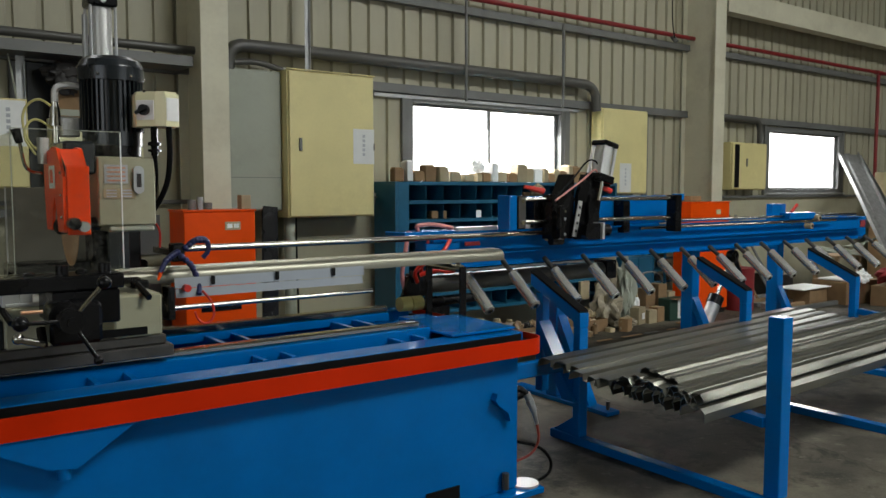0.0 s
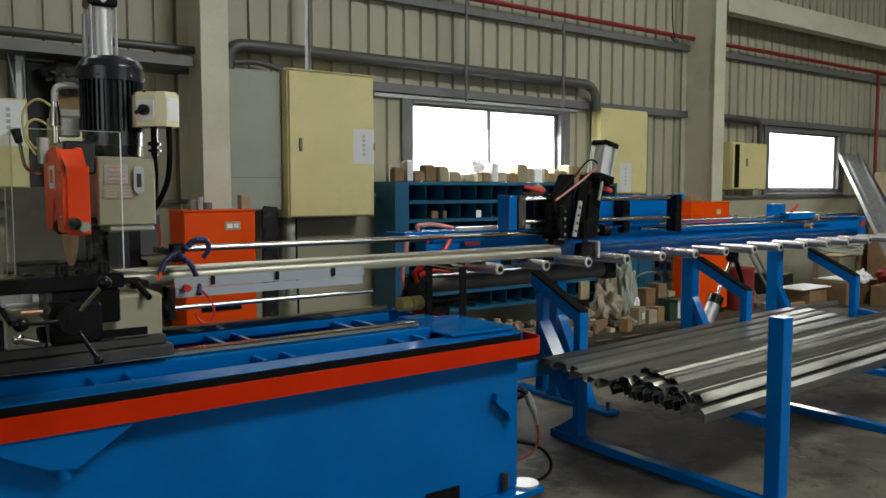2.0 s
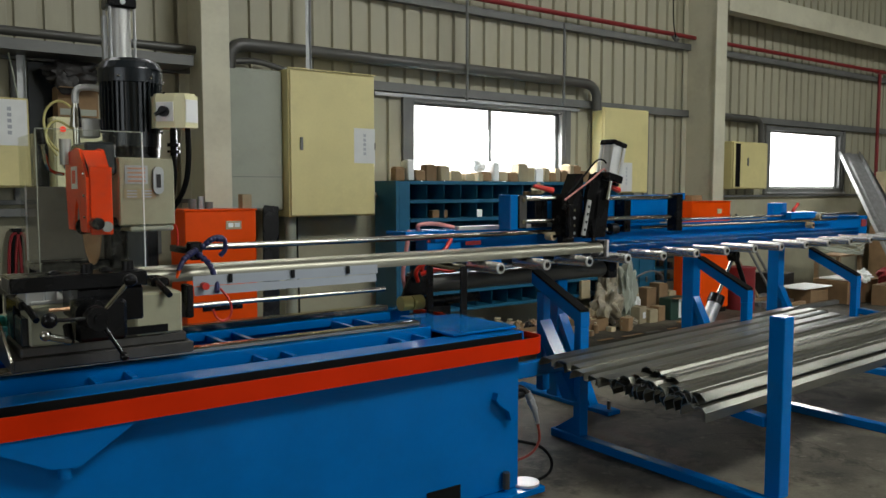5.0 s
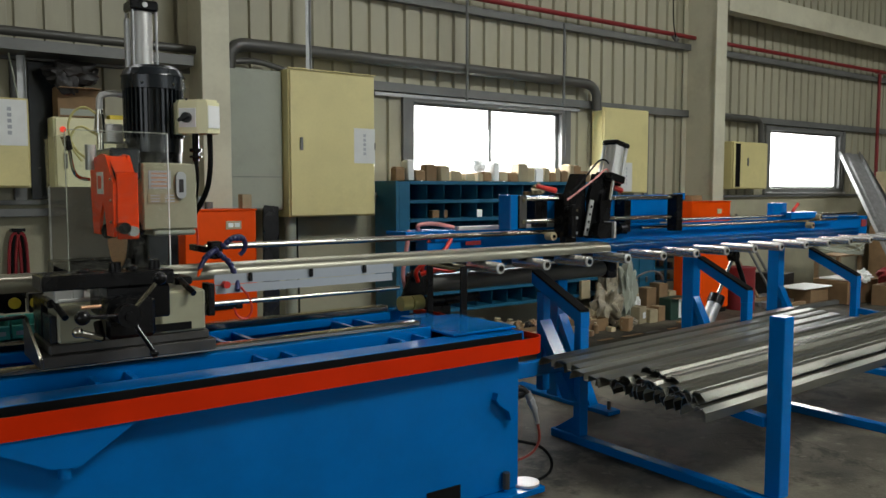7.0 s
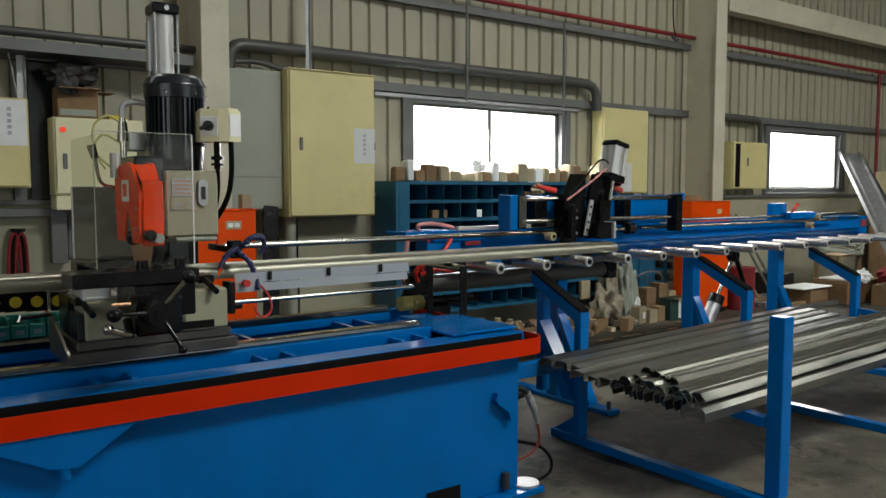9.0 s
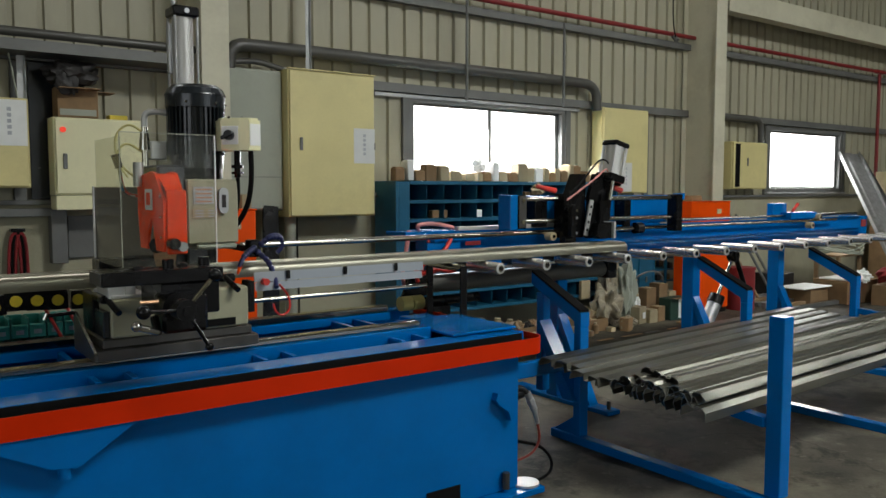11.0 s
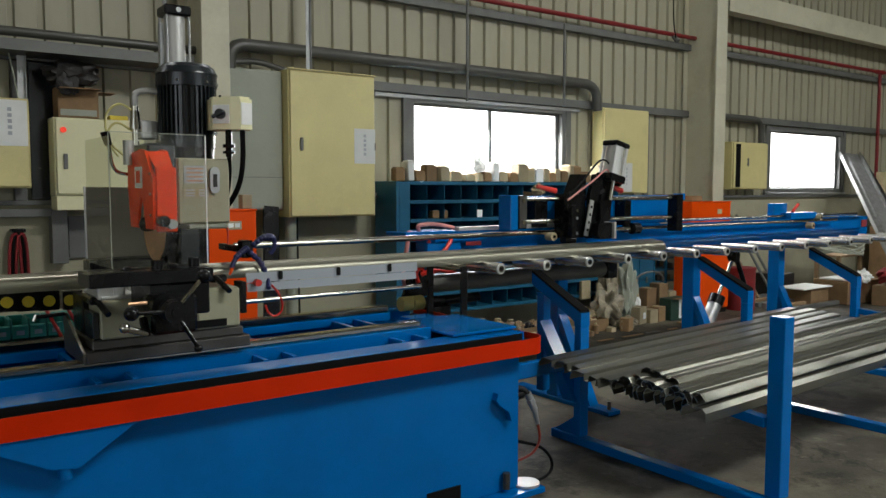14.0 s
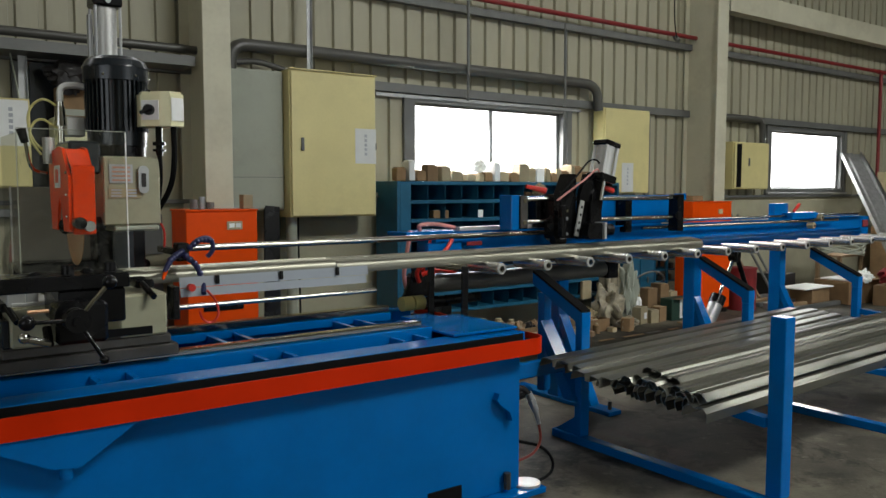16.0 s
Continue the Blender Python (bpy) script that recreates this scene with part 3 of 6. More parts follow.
single("wall_conduit", R((3.02, 6.34, 0.0), (3.02, 6.34, 1.258), 0.05), PALE, "pale conduit running down under the cabinet", "pipe")
bm = bmesh.new()
sheet(bm, [(0.935, 6.33), (0.985, 6.33), (0.985, 6.30)], 0.003, 2.131, 2.443, axis="z")
for k in range(5):
    box(bm, 0.95, 0.968, 6.325, 6.3295, 2.17 + k * 0.075, 2.20 + k * 0.075, 0)
single("slotted_angle", bm, GALV, "slotted steel angle above the cabinet", "bracket", smooth=False)


def carton(x0, x1, y0, y1, z0, z1, material=CARD, label="brown cardboard box", rz=0, flaps=False, name="carton"):
    mid = Matrix.Translation(((x0 + x1) / 2, (y0 + y1) / 2, 0))
    m = mid @ pose(0, 0, 0, 0, 0, rz) @ mid.inverted()
    c = thing(name, ((x0 + x1) / 2, (y0 + y1) / 2, z0), label, "box")
    part("body", B(x0, x1, y0, y1, z0, z1, 0.004, m=m), material, c)
    if flaps:
        part("flap", box(bmesh.new(), x0, x1, y0 - 0.10, y0, z1 - 0.02, z1 - 0.015, 0, m=m), material, c)
        part("flap", box(bmesh.new(), x1, x1 + 0.12, y0, y1, z1 - 0.03, z1 - 0.025, 0, m=m), material, c)
    else:
        part("tape", box(bmesh.new(), (x0 + x1) / 2 - 0.02, (x0 + x1) / 2 + 0.02, y0 + 0.002, y1 - 0.002, z1, z1 + 0.002, 0, m=m), KRAFT, c)
    return c


carton(1.17, 1.445, 6.22, 6.40, 2.017, 2.235, label="open cardboard box on the control cabinet", flaps=True)
single("printed_band", B(1.185, 1.43, 6.215, 6.219, 2.03, 2.075, 0), PALE, "faded printed band on a box", "label")


def lumpy(name, c, r, sx, sy, sz, material, label, category, seed=1, amount=0.35):
    bm = bmesh.new()
    bmesh.ops.create_icosphere(bm, subdivisions=4, radius=1)
    for v in bm.verts:
        n = v.co.normalized()
        k = 1 - amount * 0.3 * abs(noise.noise(n * 6.5 + Vector((seed, seed * 2.7, 0)))) - amount * 0.14 * abs(noise.noise(n * 14 + Vector((seed * 1.3, 0, 5)))) + amount * noise.noise(n * 2.2 + Vector((seed * 7.1, 0, 0))) + amount * 0.25 * noise.noise(n * 5 + Vector((0, seed * 3.3, 0)))
        v.co = Vector((n.x * sx, n.y * sy, max(n.z, -0.75) * sz)) * r * k
        v.co += Vector(c)
    lo = min(v.co.z for v in bm.verts)
    bmesh.ops.translate(bm, vec=(0, 0, (c[2] - r * sz * 0.75) - lo), verts=bm.verts)
    return single(name, bm, material, label, category, at=(c[0], c[1], c[2] - r * sz * 0.75))


lumpy("black_bag", (1.28, 6.27, 2.315), 0.2, 0.95, 0.55, 0.5, DARKBAG, "black plastic bag stuffed in a cardboard box", "bag", 3)
lumpy("black_bag", (1.23, 6.185, 2.245), 0.075, 1.0, 0.35, 1.4, DARKBAG, "black bag end hanging over the box edge", "bag", 7)
bm = bmesh.new()
box(bm, 1.53, 1.66, 6.26, 6.36, 2.017, 2.05)
single("tape_roll_box", bm, YELLOW, "small yellow box on the control cabinet", "box")

# ---------------- the saw's bed ----------------
bed = thing("machine_bed", (0.6, 3.4, 0), "blue painted saw bed with an orange red splash rim", "machine bed")
BL = -1.6
bm = bmesh.new()
box(bm, BL, 2.566, 2.853, 3.32, 0.03, 0.70, 0.006)
box(bm, BL, 2.566, 3.86, 3.93, 0.03, 0.70, 0.006)
box(bm, BL, 2.42, 3.3205, 3.8595, 0.03, 0.42, 0)
box(bm, 2.4205, 2.566, 3.3205, 3.8595, 0.03, 0.70, 0)
part("body", bm, BLUE, bed)
bm = bmesh.new()
for a in ((BL, 2.60, 2.875, 3.02), (BL, 2.60, 3.86, 3.96), (2.36, 2.60, 3.021, 3.134)):
    box(bm, a[0], a[1], a[2], a[3], 0.70, 0.795, 0.004)
box(bm, 2.60, 2.64, 2.90, 3.55, 0.70, 0.795, 0.004)
part("top_frame", bm, BLUE, bed)
bm = bmesh.new()
box(bm, BL, 2.2395, 3.135, 3.32, 0.70, 0.826, 0.004)
box(bm, BL, 2.36, 3.70, 3.859, 0.77, 0.815, 0.004)
box(bm, 2.42, 2.60, 3.381, 3.699, 0.70, 0.788, 0.004)
for x in (-1.4, -0.7, 0.0, 0.66, 1.31, 1.99):
    for d in (0, 0.13):
        box(bm, x + d, x + d + 0.022, 3.021, 3.134, 0.716, 0.80, 0)
        box(bm, x + d, x + d + 0.022, 3.321, 3.699, 0.75, 0.80, 0)
part("cross_frame", bm, BLUE, bed)
part("floor_tray", B(BL, 2.35, 3.021, 3.134, 0.701, 0.715, 0), BLUE, bed)
part("end_plate", B(2.24, 2.64, 2.96, 3.46, 0.801, 0.812, 0.002), BLUE, bed)
for y, z, r in ((3.20, 0.8265, 0.03), (3.745, 0.8155, 0.03)):
    part("slide_rail", B(BL, 2.20 if y < 3.5 else 2.36, y - r, y + r, z, 0.852, 0.006), RAIL, bed, "oiled ground steel slide rail")
# splash rim with a rounded corner
bm = bmesh.new()
pts = [(BL, 2.78), (2.52, 2.78)]
pts += [(2.60 + 0.09 * math.sin(a), 2.87 - 0.09 * math.cos(a)) for a in [math.pi / 2 * k / 8 for k in range(0, 9)]] + [(2.69, 3.95)]
sheet(bm, pts, 0.005, 0.703, 0.782, axis="z")
part("splash_rim", bm, STRIP, bed, "orange red painted rim strip")
# The gap behind the rim is filled and edged in plain black.
bm = bmesh.new()
slab(bm, [(BL, 2.786), (2.59, 2.786), (2.66, 2.83), (2.683, 2.90), (2.683, 3.94), (2.645, 3.94), (2.645, 2.874), (BL, 2.874)], 0.707, 0.752, axis="z")
part("gutter", bm, RUBBER, bed, "black gutter behind the rim")
part("edge_seal", B(BL, 2.60, 2.871, 2.8745, 0.752, 0.793, 0), RUBBER, bed)
bm = bmesh.new()
slab(bm, [(0.24, 0.7025), (0.746, 0.7025), (0.551, 0.574), (0.465, 0.585)], 2.79, 2.852, axis="y")
part("drain_hopper", bm, BLUE, bed, smooth=False)
part("drain_bolt", R((0.512, 2.815, 0.54), (0.512, 2.815, 0.58), 0.022), BLUE, bed)
lug = bmesh.new()
slab(lug, [(2.39, 0.50), (2.40, 0.53), (2.43, 0.52), (2.50, 0.44), (2.505, 0.39), (2.485, 0.385), (2.47, 0.43), (2.41, 0.475)], 2.815, 2.852, axis="y")
part("lifting_lug", lug, BLUE, bed)
# No opening is cut; a black patch paints the slot's dark inside.
part("fork_slot", B(2.01, 2.20, 2.846, 2.8525, 0.06, 0.125, 0), RUBBER, bed, "black patch for the shade in a fork slot")
part("levelling_bolt", R((2.466, 2.83, 0.05), (2.466, 2.83, 0.13), 0.018, 8), IRON, bed)
part("foot_plate", B(2.30, 2.68, 2.78, 2.92, 0.0, 0.03), BLUE, bed)
part("levelling_pad", R((2.62, 2.86, 0.031), (2.62, 2.86, 0.042), 0.07, 20), ALU, bed, "shiny steel levelling pad")
for x in (BL + 0.2, 0.6):
    part("foot_plate", B(x, x + 0.4, 2.9, 3.88, 0, 0.03), BLUE, bed)

# air fittings and hoses at the bed's end
air = thing("air_unit", (2.60, 2.95, 0.42), "black air regulator with hoses on the bed's end", "air unit")
part("regulator", B(2.568, 2.62, 2.92, 3.0, 0.34, 0.52), BLACK, air)
part("knob", R((2.62, 2.96, 0.45), (2.68, 2.96, 0.46), 0.025), BLACK, air)
part("elbow", T([(2.62, 2.96, 0.49), (2.67, 2.95, 0.495), (2.70, 2.94, 0.46)], 0.016, 10), BLACK, air)
part("coupling", R((2.70, 2.94, 0.465), (2.745, 2.933, 0.37), 0.019, 14), GALV, air, "knurled steel hose coupling")
part("coupling_nut", R((2.715, 2.937, 0.432), (2.728, 2.935, 0.405), 0.024, 6), GALV, air)
part("hose_barb", R((2.745, 2.933, 0.37), (2.766, 2.93, 0.295), 0.014, 12, 0.010), GALV, air)
part("hose", T([(2.765, 2.93, 0.30), (2.785, 2.93, 0.21), (2.745, 2.93, 0.15), (2.66, 2.93, 0.13), (2.60, 2.95, 0.12), (2.575, 2.96, 0.10)], 0.007, 8), RUSTY, air, "red air hose")
part("hose", T([(2.57, 2.96, 0.25), (2.66, 2.95, 0.215), (2.80, 2.94, 0.17), (2.87, 2.93, 0.09), (2.86, 2.92, 0.03), (2.78, 2.90, 0.012), (2.70, 2.90, 0.012)], 0.008, 8), RUBBER, air, "black cable")

# small things on the bed's far end
spool = thing("tape_rolls", (2.6, 3.86, 0.79), "two waxy yellow tape rolls on a black shaft", "tape roll")
part("shaft", R((2.58, 3.84, 0.83), (3.1, 3.84, 0.83), 0.03), BLACK, spool)
for x in (2.52, 2.60):
    part("roll", R((x, 3.84, 0.83), (x + 0.07, 3.84, 0.83), 0.043, 18), WAX, spool)
part("bracket", B(2.72, 2.86, 3.80, 3.92, 0.74, 0.80), BLACK, spool)
idle = thing("idler_stand", (2.64, 3.45, 0.80), "black slotted uprights carrying a chrome idler roller", "roller stand")
part("upright", B(2.645, 2.685, 3.415, 3.435, 0.60, 1.075), BLACK, idle)
part("upright", B(2.645, 2.685, 3.735, 3.755, 0.75, 1.075), BLACK, idle)
part("roller", R((2.665, 3.43, 1.065), (2.665, 3.74, 1.065), 0.021), CHROME, idle, "bright steel idler roller")

# ---------------- the saw carriage, drawn where it stands at 12.5 s ----------------
saw = thing("saw_carriage", (1.27, 3.55, 0.853), "black and sage green cold saw carriage with an orange blade guard", "saw")
part("base_plate", B(0.75, 1.388, 3.10, 3.45, 0.853, 0.897, 0.004), IRON, saw, "ground cast iron slide plate")
part("side_wing", slab(bmesh.new(), [(3.105, 0.853), (3.449, 0.853), (3.449, 1.0), (3.41, 1.0), (3.105, 0.885)], 0.742, 0.7495, axis="x"), IRON, saw)
part("wing_edge", slab(bmesh.new(), [(3.10, 0.886), (3.41, 1.002), (3.449, 1.002), (3.449, 1.008), (3.408, 1.008), (3.10, 0.893)], 0.740, 0.749, axis="x"), RAIL, saw, "polished edge of the side plate")
part("base_saddle", B(0.86, 1.388, 3.4505, 3.69, 0.8975, 0.936, 0.004), BLACK, saw)
part("base_step", B(0.775, 1.365, 3.115, 3.45, 0.8975, 0.936, 0.006), IRON, saw)
bm = bmesh.new()
box(bm, 0.805, 0.955, 3.11, 3.45, 0.9365, 1.085, 0.008)
box(bm, 1.17, 1.35, 3.11, 3.64, 0.9365, 1.10, 0.008)
box(bm, 0.9555, 1.1695, 3.35, 3.85, 0.9365, 1.065, 0.004)
part("vice_body", bm, SAGE, saw, "sage green cast vice body")
# Black strip paints the shade inside the vice's slot.
part("vice_slot", B(1.12, 1.29, 3.104, 3.112, 0.945, 0.975, 0), RUBBER, saw)
part("clamp_bar", B(0.714, 1.142, 2.84, 3.0, 1.163, 1.213, 0.004), BLACK, saw, "black steel clamp bar")
# Lighter end plate paints the light falling on the bar's left face.
part("clamp_bar_end", B(0.709, 0.7135, 2.845, 2.995, 1.166, 1.21, 0.001), IRON, saw)
part("clamp_block", B(0.915, 1.128, 2.845, 3.105, 1.045, 1.1625, 0.006), BLACK, saw, "black steel clamp block")
part("spindle_case", B(0.885, 1.045, 2.735, 2.844, 1.0, 1.135, 0.012), BLACK, saw)
for x, y, m in ((0.956, 2.90, "b"), (1.10, 2.93, "b"), (0.86, 2.93, "r"), (1.03, 2.96, "r")):
    if m == "b":
        part("clamp_bolt", R((x, y, 1.213), (x, y, 1.245), 0.021, 12), BLACK, saw)
    else:
        part("clamp_bolt", ball(bmesh.new(), (x, y, 1.213), 0.022, 1, 1, 0.6), BLACK, saw)
bm = bmesh.new()
box(bm, 0.90, 1.22, 3.68, 3.82, 1.066, 1.19, 0.005)
part("rear_jaw", bm, BLACK, saw)
part("scale_plate", B(0.86, 0.90, 3.12, 3.42, 1.086, 1.145, 0.003), ALU, saw, "pale steel jaw scale")
part("chip_cover", B(0.80, 0.86, 3.12, 3.30, 1.086, 1.15, 0.003), ALU, saw)
# spindle hub with three handle bars
hub = part("spindle_hub", R((0.925, 2.60, 1.096), (0.925, 2.72, 1.096), 0.036, 24), BLACK, saw, "black handwheel hub")
part("hub_ring", R((0.925, 2.598, 1.096), (0.925, 2.606, 1.096), 0.0375, 24), BLACK, hub)
part("hub_cap", R((0.925, 2.592, 1.096), (0.925, 2.5975, 1.096), 0.016, 16), BLACK, hub)
part("spindle", R((0.925, 2.72, 1.096), (0.925, 2.86, 1.096), 0.026, 20), BLACK, saw)
part("flange", R((0.925, 2.70, 1.096), (0.925, 2.734, 1.096), 0.05, 24), BLACK, saw)
for x, z, r in ((1.02, 1.211, 0.022), (0.783, 1.104, 0.024), (0.996, 0.968, 0.015)):
    part("spoke", R((0.925, 2.62, 1.096), (x, 2.60, z), 0.0065, 10), CHROME if z > 1.15 else BLACK, hub)
    part("knob", ball(bmesh.new(), (x, 2.60, z), r), BLACK, hub, "black ball knob")
lever = part("lock_lever", R((0.80, 2.72, 1.035), (0.865, 2.72, 1.015), 0.012, 10), CHROME, saw, "chrome lock lever")
part("lever_end", ball(bmesh.new(), (0.792, 2.72, 1.04), 0.018), CHROME, lever)
part("lever_pivot", R((0.862, 2.72, 1.01), (0.862, 2.76, 1.06), 0.014, 10), BLACK, lever)
part("brass_rod", R((0.80, 2.70, 1.122), (0.86, 2.70, 1.122), 0.006, 8), COPPER, saw)
for x, y, z in ((0.80, 3.14, 1.085), (1.27, 3.16, 1.135)):
    part("clamp_handle", R((x, y, z), (x + 0.02, y - 0.09, z - 0.045), 0.012, 8), BLACK, saw)
    part("clamp_foot", B(x - 0.02, x + 0.05, y + 0.01, y + 0.16, z - 0.02, z + 0.012, 0.006), BLACK, saw)
part("jaw_block", B(0.81, 0.95, 3.115, 3.40, 1.0855, 1.10, 0.004), ALU, saw, "machined steel jaw top")
part("jaw_plate", B(0.955, 1.045, 3.30, 3.33, 1.067, 1.16, 0.003), ALU, saw, "pale jaw plate with bolt holes")
# Black discs paint the dark inside of the bolt holes.
for x, z in ((0.975, 1.14), (1.0, 1.12), (1.025, 1.14)):
    part("bolt_hole", R((x, 3.2965, z), (x, 3.2995, z), 0.006, 10), RUBBER, saw)
part("pin", R((0.64, 3.42, 1.0), (0.741, 3.42, 1.005), 0.008, 10), BLACK, saw)
part("pin_tip", R((0.63, 3.42, 0.985), (0.64, 3.42, 1.01), 0.008, 10), CHROME, saw)
part("side_bracket", B(0.779, 0.804, 3.28, 3.45, 0.938, 1.09, 0.004), BLACK, saw)
part("side_cover", B(0.78, 0.804, 3.12, 3.26, 0.938, 1.04, 0.004), MOTOR, saw)
# dovetail column and feed cylinder
part("column", B(1.235, 1.44, 3.70, 3.95, 0.853, 1.72, 0.008), BLACK, saw, "black dovetail column")
part("column_rib", B(1.29, 1.38, 3.66, 3.70, 1.05, 1.75, 0.004), MOTOR, saw)
cyl = part("feed_cylinder", R((1.285, 3.66, 1.75), (1.285, 3.66, 2.275), 0.046, 28), ALU, saw, "aluminium air cylinder")
part("end_cap", B(1.225, 1.345, 3.60, 3.72, 2.276, 2.322, 0.008), BLACK, cyl, "black cylinder cap")
part("gland_nut", R((1.285, 3.60, 2.30), (1.285, 3.594, 2.30), 0.012, 8), GALV, cyl)
part("tie_rod", R((1.235, 3.61, 1.75), (1.235, 3.61, 2.276), 0.006, 8), GALV, cyl)
part("tie_rod", R((1.335, 3.61, 1.75), (1.335, 3.61, 2.276), 0.006, 8), GALV, cyl)
part("tie_rod", R((1.235, 3.71, 1.75), (1.235, 3.71, 2.276), 0.006, 8), GALV, cyl)
part("sensor", B(1.21, 1.228, 3.63, 3.66, 2.02, 2.24, 0.003), GALV, cyl)
part("air_nipple", R((1.235, 3.63, 2.322), (1.235, 3.63, 2.35), 0.01, 8), GALV, cyl)
# acrylic guard
part("splash_guard", B(0.838, 1.192, 3.043, 3.047, 1.206, 1.7075, 0), ACRYLIC, saw, "dusty clear acrylic splash guard")
part("guard_side", B(0.838, 0.842, 3.0475, 3.42, 1.206, 1.695, 0), SIDESHEET, saw)
# Pale and white strips paint the highlights along the sheet's edges.
part("guard_edge", B(0.8355, 0.8375, 3.042, 3.048, 1.21, 1.7075, 0), PALE, saw)
part("guard_edge", B(0.838, 1.192, 3.0425, 3.0475, 1.708, 1.7105, 0), PALE, saw)
part("guard_edge", B(1.1925, 1.196, 3.042, 3.048, 1.21, 1.7075, 0), WHITE, saw)
part("guard_foot", B(0.832, 0.97, 3.028, 3.0425, 1.203, 1.235, 0.002), SIDESHEET, saw)
part("guard_foot", B(0.972, 1.18, 3.034, 3.0425, 1.203, 1.222, 0.002), SIDESHEET, saw)
part("rear_panel", B(0.925, 1.34, 3.84, 3.85, 1.07, 1.51, 0.002), BOARD, saw, "grey brown rear guard panel")
part("panel_edge", B(0.919, 0.9245, 3.836, 3.853, 1.07, 1.512, 0), WHITE, saw)
# light coloured discharge plate with its clips
pl = part("discharge_plate", sheet(bmesh.new(), [(3.347, 1.082), (3.352, 1.126)], 0.004, 1.475, 2.40), PLATE, saw, "pale grey discharge plate")
part("lower_plate", sheet(bmesh.new(), [(3.335, 1.043), (3.342, 1.080)], 0.004, 1.475, 2.385), PLATE, saw)
for x in (1.63, 1.93, 2.22):
    part("clip", B(x, x + 0.016, 3.332, 3.345, 1.09, 1.128, 0.002), BLACK, pl)
part("plate_bracket", B(1.445, 1.474, 3.34, 3.42, 0.95, 1.09, 0.003), BLACK, saw)
# rods that follow the carriage
part("push_rod", R((1.60, 3.80, 1.217), (4.66, 3.80, 1.217), 0.0165, 18), CHROME, saw, "long bright steel push rod")
part("push_collar", R((4.595, 3.80, 1.217), (4.665, 3.80, 1.217), 0.042, 22), BLACK, saw, "black stop collar")
part("piston_rod", R((1.50, 3.60, 0.962), (2.60, 3.60, 0.962), 0.012, 14), CHROME, saw)
part("rod_socket", B(1.47, 1.53, 3.55, 3.64, 0.92, 1.02, 0.004), BLACK, saw)
# coolant hoses
part("coolant_block", B(1.505, 1.56, 3.46, 3.52, 1.185, 1.265, 0.006), BLACK, saw)
part("block_arm", B(1.52, 1.545, 3.521, 3.80, 1.205, 1.235, 0.003), BLACK, saw)
part("coolant_hose", T([(1.53, 3.46, 1.23), (1.50, 3.45, 1.215), (1.465, 3.44, 1.19), (1.44, 3.43, 1.145)], 0.011, 8), HOSEBLUE, saw, "navy segmented coolant hose")
part("nozzle", R((1.445, 3.43, 1.15), (1.43, 3.425, 1.115), 0.010, 8, 0.005), ORANGE, saw)
for pts in ([(1.53, 3.46, 1.23), (1.50, 3.45, 1.215), (1.465, 3.44, 1.19)], [(1.555, 3.46, 1.24), (1.60, 3.45, 1.278), (1.65, 3.45, 1.275)], [(1.535, 3.455, 1.215), (1.575, 3.42, 1.17), (1.585, 3.36, 1.10)]):
    for a, b in zip(pts, pts[1:]):
        for q in (0.15, 0.5, 0.85):
            part("hose_bead", ball(bmesh.new(), Vector(a).lerp(Vector(b), q), 0.0145, seg=10), HOSEBLUE, saw)
part("coolant_hose", T([(1.555, 3.46, 1.24), (1.60, 3.45, 1.285), (1.655, 3.45, 1.285), (1.665, 3.45, 1.23), (1.635, 3.45, 1.20)], 0.011, 8), HOSEBLUE, saw)
part("coolant_hose", T([(1.535, 3.455, 1.215), (1.575, 3.42, 1.17), (1.585, 3.36, 1.10), (1.57, 3.32, 1.055)], 0.011, 8), HOSEBLUE, saw)
part("air_hose", T([(1.58, 3.31, 1.07), (1.62, 3.30, 1.02), (1.625, 3.29, 0.955), (1.585, 3.29, 0.925), (1.55, 3.29, 0.95), (1.54, 3.29, 0.985)], 0.005, 8), HOSERED, saw, "red air hose")
part("air_hose", T([(1.50, 3.62, 1.24), (1.51, 3.64, 1.33), (1.46, 3.66, 1.38), (1.40, 3.66, 1.40)], 0.005, 8), HOSERED, saw, "red air hose")
part("valve_knob", R((1.515, 3.33, 1.085), (1.515, 3.30, 1.085), 0.016, 12), HOSERED, saw)
# cable chain
ch = part("cable_chain", B(0.86, 0.95, 4.08, 4.16, 0.925, 1.015, 0.004), BLACK, saw, "black cable carrier with yellow link pins")
for k in range(20):
    # the carrier sags towards its bend
    x, z = 0.889 - 0.0885 * k, 0.972 + 0.004 * min(k, 3) - 0.02 * max(0, k - 3) ** 1.25
    if z < 0.5:
        break
    tilt = Matrix.Translation((x, 4.12, z)) @ Matrix.Rotation(-radians(0 if k < 4 else min(40, 9 * (k - 3))), 4, "Y")
    lk = part("link", box(bmesh.new(), -0.046, 0.046, -0.04, 0.04, -0.046, 0.046, 0.003, m=tilt), BLACK, ch) if k else ch
    part("link_pin", R((x, 4.070, z), (x, 4.079, z), 0.026, 18), YELLOW, ch)
part("chain_arm", B(0.935, 1.02, 3.98, 4.10, 0.88, 1.0, 0.004), BLACK, saw)

# the head, which slides up and down
head = part("head", B(1.18, 1.405, 3.34, 3.66, 1.355, 1.632, 0.006), SAGE, saw, "sage green gearbox of the saw head", pivot=(1.27, 3.55, 1.5))
part("lower_case", B(1.22, 1.40, 3.345, 3.64, 1.33, 1.354, 0.01), PALE, head)
part("name_plate", B(1.205, 1.295, 3.336, 3.3395, 1.525, 1.60, 0), GALV, head)
